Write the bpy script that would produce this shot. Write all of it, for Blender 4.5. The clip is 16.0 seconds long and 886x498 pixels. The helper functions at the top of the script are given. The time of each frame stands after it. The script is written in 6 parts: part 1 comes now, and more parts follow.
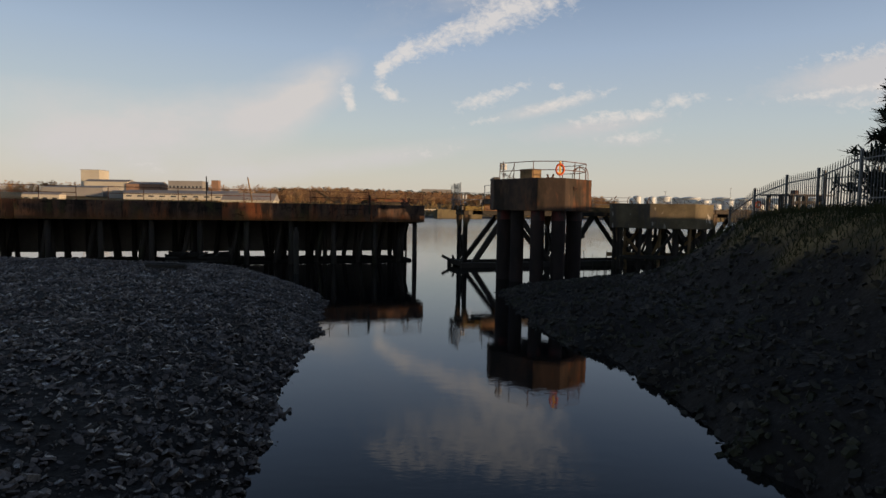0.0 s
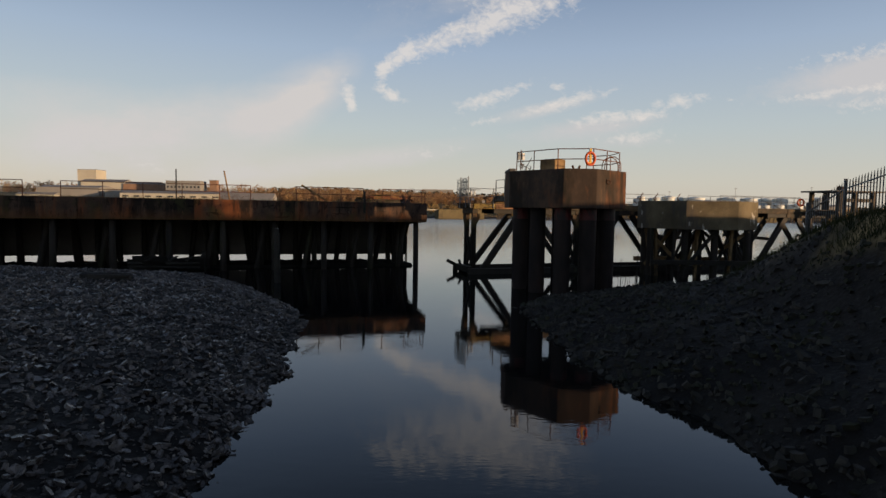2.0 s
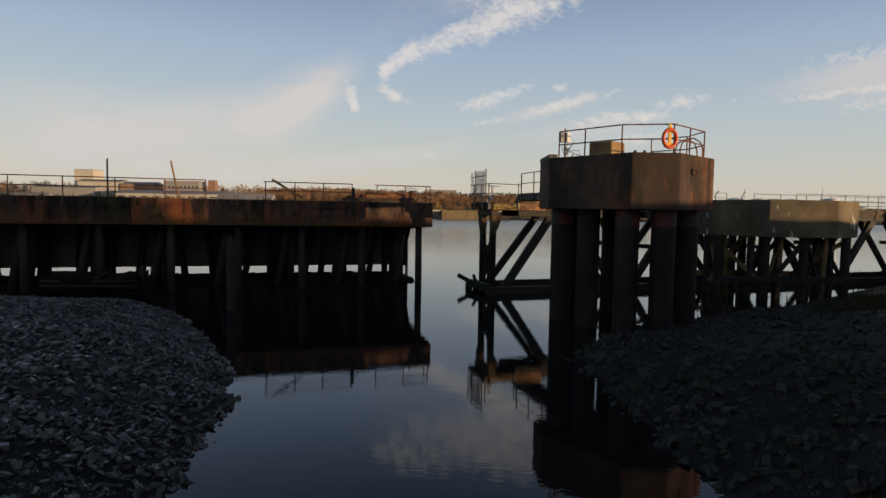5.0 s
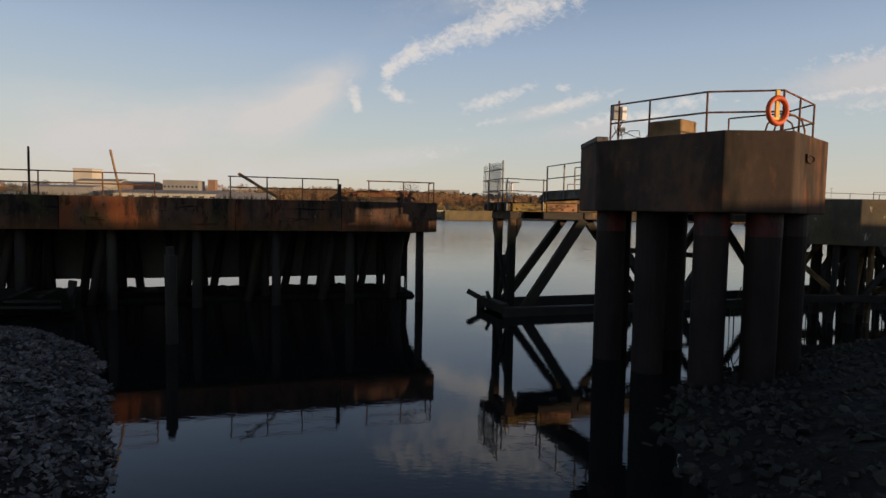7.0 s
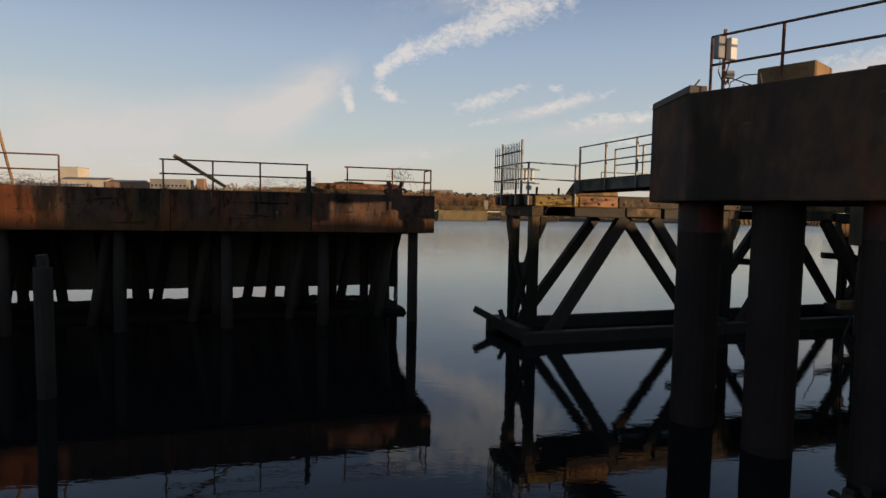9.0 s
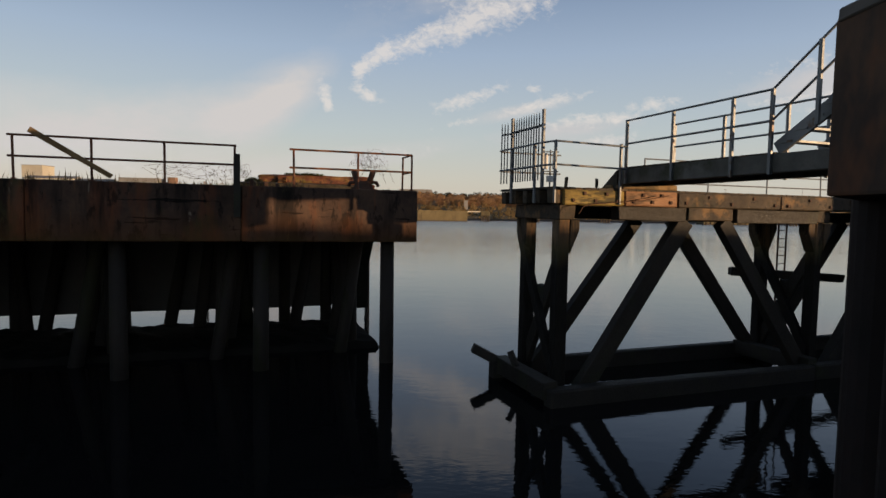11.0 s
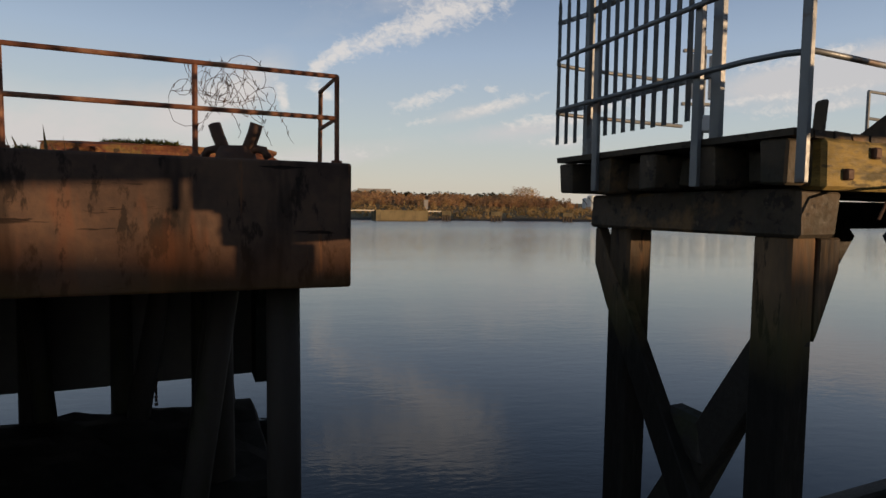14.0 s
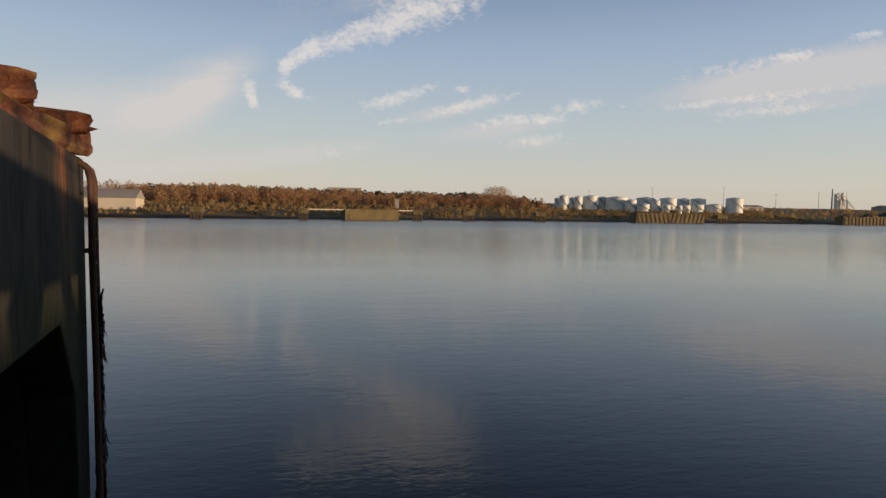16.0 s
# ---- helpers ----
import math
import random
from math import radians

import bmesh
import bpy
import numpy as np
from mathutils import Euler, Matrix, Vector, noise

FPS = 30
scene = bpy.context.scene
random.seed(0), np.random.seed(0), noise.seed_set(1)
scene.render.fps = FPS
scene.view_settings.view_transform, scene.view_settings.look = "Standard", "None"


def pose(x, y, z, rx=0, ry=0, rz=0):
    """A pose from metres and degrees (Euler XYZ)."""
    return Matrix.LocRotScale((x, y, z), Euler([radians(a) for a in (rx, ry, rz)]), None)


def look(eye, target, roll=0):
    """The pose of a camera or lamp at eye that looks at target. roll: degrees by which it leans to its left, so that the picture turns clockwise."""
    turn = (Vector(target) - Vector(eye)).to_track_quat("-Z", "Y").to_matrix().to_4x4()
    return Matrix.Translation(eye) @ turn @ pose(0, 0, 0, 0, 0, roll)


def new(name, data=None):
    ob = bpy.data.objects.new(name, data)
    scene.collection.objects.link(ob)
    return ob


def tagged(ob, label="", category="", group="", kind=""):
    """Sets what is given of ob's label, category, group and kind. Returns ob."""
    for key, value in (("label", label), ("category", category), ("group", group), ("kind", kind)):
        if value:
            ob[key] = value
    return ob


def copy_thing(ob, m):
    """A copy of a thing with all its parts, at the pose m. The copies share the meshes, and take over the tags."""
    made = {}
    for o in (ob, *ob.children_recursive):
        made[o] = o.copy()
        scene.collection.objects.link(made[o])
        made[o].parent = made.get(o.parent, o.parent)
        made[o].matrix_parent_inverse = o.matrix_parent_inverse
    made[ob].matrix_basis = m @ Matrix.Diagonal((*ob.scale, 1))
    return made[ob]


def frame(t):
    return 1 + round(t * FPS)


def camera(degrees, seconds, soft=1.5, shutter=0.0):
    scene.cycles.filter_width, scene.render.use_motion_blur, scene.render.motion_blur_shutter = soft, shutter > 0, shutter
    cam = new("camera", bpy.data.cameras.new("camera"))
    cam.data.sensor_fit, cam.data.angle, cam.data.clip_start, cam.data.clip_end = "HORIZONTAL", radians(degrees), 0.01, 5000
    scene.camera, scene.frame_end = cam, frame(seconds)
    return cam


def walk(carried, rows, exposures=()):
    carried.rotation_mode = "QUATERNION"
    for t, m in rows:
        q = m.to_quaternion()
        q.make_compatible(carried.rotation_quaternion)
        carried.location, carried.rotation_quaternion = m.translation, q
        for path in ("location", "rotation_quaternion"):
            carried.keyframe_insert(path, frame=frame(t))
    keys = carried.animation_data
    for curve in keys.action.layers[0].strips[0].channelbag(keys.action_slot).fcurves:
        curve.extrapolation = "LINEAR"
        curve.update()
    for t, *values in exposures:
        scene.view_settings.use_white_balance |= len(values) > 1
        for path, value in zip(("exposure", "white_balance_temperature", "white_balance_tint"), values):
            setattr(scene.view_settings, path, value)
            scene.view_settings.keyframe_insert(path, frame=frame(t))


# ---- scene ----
# ---------- camera ----------
cam = camera(73.4, 16.0)
PATH = [
    (0, (0.98, -51.007, 4.865), (1.007, -49.011, 4.733), 0.9),
    (1.5, (0.771, -46.172, 4.709), (0.796, -44.177, 4.578), 0.9),
    (2.5, (0.692, -43.055, 4.673), (0.715, -41.059, 4.543), 0.9),
    (3.5, (0.609, -39.824, 4.702), (0.627, -37.828, 4.572), 0.9),
    (6.3, (0.242, -30.504, 4.774), (0.254, -28.508, 4.647), 1.0),
    (7, (0.231, -28.168, 4.804), (0.238, -26.172, 4.676), 1.0),
    (8, (0.066, -24.845, 4.647), (0.075, -22.849, 4.518), 1.0),
    (9, (-0.021, -21.546, 4.595), (0.01, -19.55, 4.468), 1.1),
    (11.3, (-0.132, -13.911, 4.619), (-0.018, -11.918, 4.493), 1.1),
    (12.5, (-0.099, -9.823, 4.636), (0.067, -7.834, 4.511), 1.0),
    (13.5, (0.101, -6.449, 4.681), (0.315, -4.465, 4.555), 0.9),
    (14.5, (0.404, -3.052, 4.554), (0.665, -1.073, 4.43), 0.8),
    (15, (0.606, -1.321, 4.524), (0.892, 0.654, 4.399), 0.8),
    (15.5, (0.834, 0.38, 4.56), (1.143, 2.353, 4.434), 0.8),
    (16, (1.12, 1.85, 4.58), (1.452, 3.818, 4.455), 0.9),
]
EXPOSURE = 0.55
walk(cam, [(t, look(e, g, r)) for t, e, g, r in PATH], exposures=[(0, EXPOSURE), (16, EXPOSURE)])

# ---------- sky and sun ----------
SUN_DIR = Vector((0.868, -0.497, 0.046)).normalized()   # towards the sun, low over the near bank
sun = new("sun", bpy.data.lights.new("sun", "SUN"))
sun.data.energy, sun.data.angle, sun.data.color = 3.2, radians(0.6), (1.0, 0.66, 0.38)
sun.matrix_world = look(SUN_DIR * 400, (0, 0, 0))


def build_world():
    w = bpy.data.worlds.new("sky")
    scene.world = w
    w.use_nodes = True
    nt = w.node_tree
    N, L = nt.nodes, nt.links
    N.clear()

    def m(op, a, b=None, c=None, clamp=False):
        n = N.new("ShaderNodeMath")
        n.operation, n.use_clamp = op, clamp
        for k, v in enumerate((a, b, c)):
            if v is None:
                continue
            if isinstance(v, (int, float)):
                n.inputs[k].default_value = v
            else:
                L.new(v, n.inputs[k])
        return n.outputs[0]

    def mix(f, a, b):
        n = N.new("ShaderNodeMix")
        n.data_type = "RGBA"
        for k, v in ((0, f), (6, a), (7, b)):
            if isinstance(v, (int, float)):
                n.inputs[k].default_value = v
            elif isinstance(v, tuple):
                n.inputs[k].default_value = (*v, 1)
            else:
                L.new(v, n.inputs[k])
        return n.outputs[2]

    sky = N.new("ShaderNodeTexSky")
    sky.sky_type, sky.sun_disc = "NISHITA", False
    sky.sun_elevation = radians(2.2)
    sky.sun_rotation = math.atan2(SUN_DIR.x, SUN_DIR.y)
    sky.air_density, sky.dust_density, sky.ozone_density = 1.0, 0.6, 1.0
    tc = N.new("ShaderNodeTexCoord")
    sep = N.new("ShaderNodeSeparateXYZ")
    L.new(tc.outputs["Generated"], sep.inputs[0])
    x, y, z = sep.outputs
    ys = m("MAXIMUM", y, 0.08)
    u, v = m("DIVIDE", x, ys), m("DIVIDE", z, ys)
    front = m("MULTIPLY", m("SUBTRACT", y, 0.1), 5.0, clamp=True)
    # the clear sky: Nishita light, evened by thin high haze that is warm low down
    up = m("MAXIMUM", z, 0.0)
    ramp = N.new("ShaderNodeValToRGB")
    L.new(m("MULTIPLY", up, 1.0, clamp=True), ramp.inputs[0])
    els = ramp.color_ramp.elements
    els[0].position, els[0].color = 0.0, (4.75, 4.4, 3.8, 1)
    els[1].position, els[1].color = 1.0, (0.5, 0.72, 1.2, 1)
    for p, c in ((0.05, (4.65, 4.6, 4.25)), (0.13, (3.95, 4.45, 4.75)), (0.25, (2.85, 3.6, 4.8)), (0.36, (1.6, 2.25, 3.5)), (0.5, (0.5, 0.78, 1.45))):
        e = els.new(p)
        e.color = (*c, 1)
    base = mix(SKY_HAZE, sky.outputs[0], ramp.outputs[0])
    # clouds: streaks of fair-weather altocumulus, each a soft ellipse broken by noise
    comb = N.new("ShaderNodeCombineXYZ")
    L.new(u, comb.inputs[0]), L.new(v, comb.inputs[1])
    def noise_at(sx, sy, rot, detail, rough, dist=0.0):
        mp = N.new("ShaderNodeMapping")
        mp.inputs["Scale"].default_value = (sx, sy, 1)
        mp.inputs["Rotation"].default_value = (0, 0, rot)
        L.new(comb.outputs[0], mp.inputs[0])
        n = N.new("ShaderNodeTexNoise")
        n.inputs["Scale"].default_value, n.inputs["Detail"].default_value = 1.0, detail
        n.inputs["Roughness"].default_value, n.inputs["Distortion"].default_value = rough, dist
        L.new(mp.outputs[0], n.inputs[0])
        return n.outputs[0]
    fine = noise_at(42, 64, -0.25, 6, 0.62, 0.5)
    micro = noise_at(150, 210, 0.3, 3, 0.6, 0.2)
    broad = noise_at(8, 20, -0.25, 3, 0.5, 0.2)
    def heap(rows):
        total = None
        for cu, cv, a, b, ang, amp in rows:
            ca, sa = math.cos(ang), math.sin(ang)
            du, dv = m("SUBTRACT", u, cu), m("SUBTRACT", v, cv)
            p = m("MULTIPLY_ADD", du, ca / a, m("MULTIPLY", dv, sa / a))
            q = m("MULTIPLY_ADD", du, -sa / b, m("MULTIPLY", dv, ca / b))
            g = m("POWER", 2.718, m("MULTIPLY", m("MULTIPLY_ADD", p, p, m("MULTIPLY", q, q)), -1.0))
            g = m("MULTIPLY", g, amp)
            total = g if total is None else m("ADD", total, g)
        return total
    grain = m("MULTIPLY_ADD", fine, 2.4, m("MULTIPLY_ADD", micro, 0.7, -1.55))
    soft = m("MULTIPLY_ADD", broad, 1.1, m("MULTIPLY", fine, 0.35))
    veil = m("MULTIPLY", m("MULTIPLY_ADD", m("MULTIPLY", heap(VEILS), soft), 1.5, -0.2, clamp=True), front, clamp=True)
    body = m("MULTIPLY", m("MULTIPLY_ADD", heap(BODIES), 1.2, m("MULTIPLY_ADD", grain, 0.3, -0.28), clamp=True), m("MULTIPLY", front, 0.85), clamp=True)
    chain = heap(STREAKS)
    puffs = m("MULTIPLY_ADD", chain, 0.85, m("MULTIPLY_ADD", grain, 1.15, -0.36), clamp=True)
    streak = m("MULTIPLY", m("MULTIPLY", puffs, m("MULTIPLY", chain, 2.2, clamp=True)), m("MULTIPLY", front, 0.74), clamp=True)
    col = mix(veil, base, (4.3, 4.1, 4.0))
    col = mix(body, col, (4.05, 3.9, 3.9))
    col = mix(streak, col, (5.3, 4.9, 4.55))
    bg = N.new("ShaderNodeBackground")
    bg.inputs["Strength"].default_value = 0.1
    L.new(col, bg.inputs[0])
    out = N.new("ShaderNodeOutputWorld")
    L.new(bg.outputs[0], out.inputs[0])


SKY_HAZE = 0.75
# centre (across, up), half length, half width, tilt, strength; across and up as tangents seen from the creek
STREAKS = [
    (0.143, 0.330, 0.087, 0.0255, 0.22, 1.10),
    (0.071, 0.301, 0.053, 0.0218, 0.45, 1.10),
    (-0.000, 0.278, 0.048, 0.0192, 0.53, 1.21),
    (-0.059, 0.256, 0.029, 0.0162, 0.70, 1.61),
    (-0.092, 0.228, 0.020, 0.0120, 1.37, 1.58),
    (-0.078, 0.189, 0.022, 0.0105, -0.47, 1.54),
    (-0.144, 0.174, 0.009, 0.0133, 0.02, 1.68),
    (-0.149, 0.199, 0.022, 0.0121, 1.84, 1.12),
    (0.086, 0.187, 0.064, 0.0120, 0.33, 1.38),
    (0.213, 0.183, 0.077, 0.0105, 0.26, 1.25),
    (0.303, 0.159, 0.078, 0.0121, 0.10, 1.32),
    (0.406, 0.188, 0.042, 0.0121, 0.16, 1.12),
    (0.198, 0.208, 0.013, 0.0060, 0.19, 1.17),
    (0.074, 0.148, 0.040, 0.0066, 0.22, 0.80),
    (0.328, 0.126, 0.078, 0.0118, 0.09, 0.70),
    (-0.012, 0.097, 0.057, 0.0130, 0.16, 0.55),
    (-0.476, 0.063, 0.024, 0.0158, -0.34, 0.60),
    (0.021, 0.393, 0.122, 0.0378, 0.22, 1.00),
    (0.151, 0.378, 0.091, 0.0329, 0.19, 1.00),
    (-0.053, 0.428, 0.070, 0.0276, 0.36, 0.90),
    (0.168, 0.446, 0.122, 0.0326, 0.16, 0.80),
    (0.714, 0.274, 0.140, 0.0113, 0.19, 0.85),
    (0.826, 0.300, 0.044, 0.0087, 0.13, 1.20),
    (0.649, 0.205, 0.107, 0.0071, 0.17, 1.00),
    (0.821, 0.228, 0.119, 0.0087, 0.17, 0.80),
    (0.787, 0.198, 0.131, 0.0132, 0.15, 0.85),
    (0.983, 0.347, 0.061, 0.0088, 0.24, 1.00),
    (1.188, 0.319, 0.189, 0.0216, 0.20, 0.90),
    (0.485, 0.190, 0.014, 0.0069, 0.04, 0.60),
]
VEILS = [
    (-0.256, 0.160, 0.124, 0.0454, 0.63, 0.62),
    (-0.433, 0.130, 0.183, 0.0534, 0.26, 0.77),
    (-0.617, 0.159, 0.179, 0.0606, -0.19, 0.48),
    (-0.647, 0.094, 0.171, 0.0536, 0.09, 0.53),
    (-0.124, 0.080, 0.200, 0.0217, 0.16, 0.72),
    (-0.480, 0.061, 0.030, 0.0190, 0.02, 0.35),
    (0.185, 0.173, 0.092, 0.0122, 0.24, 0.77),
    (-0.331, 0.062, 0.162, 0.0271, 0.12, 0.38),
    (0.086, 0.390, 0.213, 0.0786, 0.19, 0.23),
    (-0.200, 0.203, 0.064, 0.0293, 0.70, 0.35),
    (-0.244, 0.166, 0.070, 0.0322, 0.49, 0.48),
    (0.083, 0.364, 0.222, 0.0519, 0.28, 0.24),
]
BODIES = [
    (0.256, 0.141, 0.120, 0.0171, 0.14, 1.00),
    (0.324, 0.119, 0.076, 0.0118, 0.07, 0.60),
    (-0.049, 0.085, 0.120, 0.0157, 0.14, 0.50),
    (0.738, 0.242, 0.189, 0.0316, 0.19, 1.10),
    (0.914, 0.277, 0.199, 0.0413, 0.21, 1.10),
    (1.112, 0.304, 0.179, 0.0455, 0.17, 1.00),
    (0.846, 0.206, 0.153, 0.0132, 0.15, 0.60),
]
build_world()

# ---------- helpers ----------
def part(name, bm, material, parent=None, label="", smooth=False):
    me = bpy.data.meshes.new(name)
    bm.to_mesh(me)
    bm.free()
    if smooth:
        me.polygons.foreach_set("use_smooth", [True] * len(me.polygons))
    me.materials.append(material)
    ob = new(name, me)
    ob.parent = parent
    if label:
        ob["label"] = label
    return ob


def thing(name, label, category, group="", at=(0, 0, 0)):
    ob = new(name)
    ob.location = at
    ob.empty_display_size = 0.3
    bpy.context.view_layer.update()
    return tagged(ob, label, category, group)


def rel(parent, p):
    return Vector(p) - parent.location


def add_box(bm, c, size, rz=0.0, bevel=0.0, rough=0.0):
    """An upright box round c; bevel rounds its edges, rough jitters its corners."""
    m = Matrix.Translation(c) @ Matrix.Rotation(rz, 4, "Z") @ Matrix.Diagonal((*size, 1))
    r = bmesh.ops.create_cube(bm, size=1, matrix=m)
    finish(bm, r["verts"], bevel, rough)


def finish(bm, verts, bevel, rough):
    if rough:
        for v in verts:
            v.co += Vector((random.uniform(-rough, rough), random.uniform(-rough, rough), random.uniform(-rough, rough)))
    if bevel:
        es = list({e for v in verts for e in v.link_edges})
        bmesh.ops.bevel(bm, geom=es, offset=bevel, segments=1, profile=0.5, affect="EDGES")


def frame_along(p0, p1, up=(0, 0, 1)):
    p0, p1 = Vector(p0), Vector(p1)
    d = (p1 - p0).normalized()
    upv = Vector(up)
    if abs(d.dot(upv)) > 0.99:
        upv = Vector((math.cos(JA), math.sin(JA), 0))
    s = d.cross(upv).normalized()
    t = s.cross(d).normalized()
    m = Matrix((s, d, t)).transposed().to_4x4()
    m.translation = (p0 + p1) / 2
    return m, (p1 - p0).length


def add_beam(bm, p0, p1, w, h, bevel=0.0, rough=0.0, up=(0, 0, 1)):
    """A beam from p0 to p1, w across and h deep."""
    m, ln = frame_along(p0, p1, up)
    r = bmesh.ops.create_cube(bm, size=1, matrix=m @ Matrix.Diagonal((w, ln, h, 1)))
    finish(bm, r["verts"], bevel, rough)


def add_tube(bm, p0, p1, r0, r1=None, n=10):
    m, ln = frame_along(p0, p1)
    m = m @ Matrix.Rotation(-math.pi / 2, 4, "X")
    bmesh.ops.create_cone(bm, cap_ends=True, segments=n, radius1=r0, radius2=r1 if r1 is not None else r0, depth=ln, matrix=m)


def add_path(bm, pts, r, n=8):
    """A round tube that follows pts."""
    pts = [Vector(p) for p in pts]
    rings = []
    for k, p in enumerate(pts):
        d = (pts[min(k + 1, len(pts) - 1)] - pts[max(k - 1, 0)]).normalized()
        a = d.cross(Vector((0, 0, 1)))
        a = a.normalized() if a.length > 0.02 else Vector((1, 0, 0))
        b = d.cross(a)
        rings.append([bm.verts.new(p + r * (math.cos(2 * math.pi * j / n) * a + math.sin(2 * math.pi * j / n) * b)) for j in range(n)])
    for q, s in zip(rings, rings[1:]):
        for j in range(n):
            bm.faces.new((q[j], q[(j + 1) % n], s[(j + 1) % n], s[j]))
    bm.faces.new(rings[0][::-1])
    bm.faces.new(rings[-1])


def add_prism(bm, corners, z0, z1, bevel=0.0):
    """An upright prism over a plan polygon (counter-clockwise)."""
    lo = [bm.verts.new((x, y, z0)) for x, y in corners]
    hi = [bm.verts.new((x, y, z1)) for x, y in corners]
    n = len(corners)
    bm.faces.new(lo[::-1]), bm.faces.new(hi)
    for k in range(n):
        bm.faces.new((lo[k], lo[(k + 1) % n], hi[(k + 1) % n], hi[k]))
    if bevel:
        bmesh.ops.bevel(bm, geom=bm.edges[:], offset=bevel, segments=2, profile=0.6, affect="EDGES")


def one(fn, *args, **kw):
    bm = bmesh.new()
    fn(bm, *args, **kw)
    return bm


# ---------- materials ----------
def material(name, colours, scale=1.0, rough=(0.7, 0.95), bump=0.3, metal=0.0, stretch=(1, 1, 1), stains=(), spec=0.4, coat=0.0, fine=18.0, bump_dist=0.02, bands=()):
    """A worn surface: colours blend over two scales of noise; stains are (colour, scale, stretch, threshold, softness, amount)."""
    mt = bpy.data.materials.new(name)
    mt.use_nodes = True
    nt = mt.node_tree
    N, L = nt.nodes, nt.links
    bs = N["Principled BSDF"]
    tc, info = N.new("ShaderNodeTexCoord"), N.new("ShaderNodeObjectInfo")
    off = N.new("ShaderNodeVectorMath")
    off.operation = "MULTIPLY_ADD"
    L.new(info.outputs["Random"], off.inputs[0])
    off.inputs[1].default_value = (37, 53, 11)
    L.new(tc.outputs["Object"], off.inputs[2])

    def noise_tex(sc, st, detail=6.0, ro=0.6):
        mp = N.new("ShaderNodeMapping")
        mp.inputs["Scale"].default_value = [sc * k for k in st]
        L.new(off.outputs[0], mp.inputs[0])
        n = N.new("ShaderNodeTexNoise")
        n.inputs["Scale"].default_value, n.inputs["Detail"].default_value, n.inputs["Roughness"].default_value = 1.0, detail, ro
        L.new(mp.outputs[0], n.inputs[0])
        return n.outputs[0]

    big, small = noise_tex(scale, stretch), noise_tex(scale * fine, stretch, 4.0)
    ad = N.new("ShaderNodeMath")
    ad.operation = "MULTIPLY_ADD"
    L.new(small, ad.inputs[0])
    ad.inputs[1].default_value = 0.45
    sb = N.new("ShaderNodeMath")
    sb.operation = "MULTIPLY_ADD"
    L.new(big, sb.inputs[0])
    sb.inputs[1].default_value, sb.inputs[2].default_value = 1.5, -0.48
    L.new(sb.outputs[0], ad.inputs[2])
    rp = N.new("ShaderNodeValToRGB")
    L.new(ad.outputs[0], rp.inputs[0])
    els = rp.color_ramp.elements
    while len(els) < len(colours):
        els.new(0.5)
    for k, c in enumerate(colours):
        els[k].position = 0.15 + 0.7 * k / max(1, len(colours) - 1)
        els[k].color = (*c, 1)
    col = rp.outputs[0]
    for c, sc, st, th, so, amount in stains:
        n = noise_tex(sc, st, 5.0, 0.65)
        mr = N.new("ShaderNodeMapRange")
        L.new(n, mr.inputs[0])
        mr.inputs[1].default_value, mr.inputs[2].default_value = th, th + so
        mr.inputs[3].default_value, mr.inputs[4].default_value = 0.0, amount
        mx = N.new("ShaderNodeMix")
        mx.data_type = "RGBA"
        L.new(mr.outputs[0], mx.inputs[0]), L.new(col, mx.inputs[6])
        mx.inputs[7].default_value = (*c, 1)
        col = mx.outputs[2]
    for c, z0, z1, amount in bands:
        # tide and rust marks, and shade painted on the jetty posts: strongest at height z0, fading out by z1, with a
        # ragged edge
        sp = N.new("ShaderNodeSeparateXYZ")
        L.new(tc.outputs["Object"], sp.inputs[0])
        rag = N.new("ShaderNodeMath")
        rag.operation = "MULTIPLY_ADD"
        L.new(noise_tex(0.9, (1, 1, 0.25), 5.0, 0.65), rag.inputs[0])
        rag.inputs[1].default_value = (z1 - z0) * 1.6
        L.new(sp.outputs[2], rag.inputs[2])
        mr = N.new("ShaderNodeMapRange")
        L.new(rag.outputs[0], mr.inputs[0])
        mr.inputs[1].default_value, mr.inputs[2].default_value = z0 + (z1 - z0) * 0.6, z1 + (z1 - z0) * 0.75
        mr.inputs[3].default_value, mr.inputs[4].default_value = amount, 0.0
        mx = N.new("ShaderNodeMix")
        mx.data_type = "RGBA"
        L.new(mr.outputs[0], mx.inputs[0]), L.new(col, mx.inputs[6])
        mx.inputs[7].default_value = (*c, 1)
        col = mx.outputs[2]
    L.new(col, bs.inputs["Base Color"])
    rr = N.new("ShaderNodeMapRange")
    L.new(small, rr.inputs[0])
    rr.inputs[1].default_value, rr.inputs[2].default_value = 0.3, 0.7
    rr.inputs[3].default_value, rr.inputs[4].default_value = rough
    L.new(rr.outputs[0], bs.inputs["Roughness"])
    bs.inputs["Metallic"].default_value = metal
    bs.inputs["Specular IOR Level"].default_value = spec
    bs.inputs["Coat Weight"].default_value = coat
    if bump:
        bp = N.new("ShaderNodeBump")
        bp.inputs["Strength"].default_value, bp.inputs["Distance"].default_value = bump, bump_dist
        L.new(ad.outputs[0], bp.inputs["Height"])
        L.new(bp.outputs[0], bs.inputs["Normal"])
    return mt


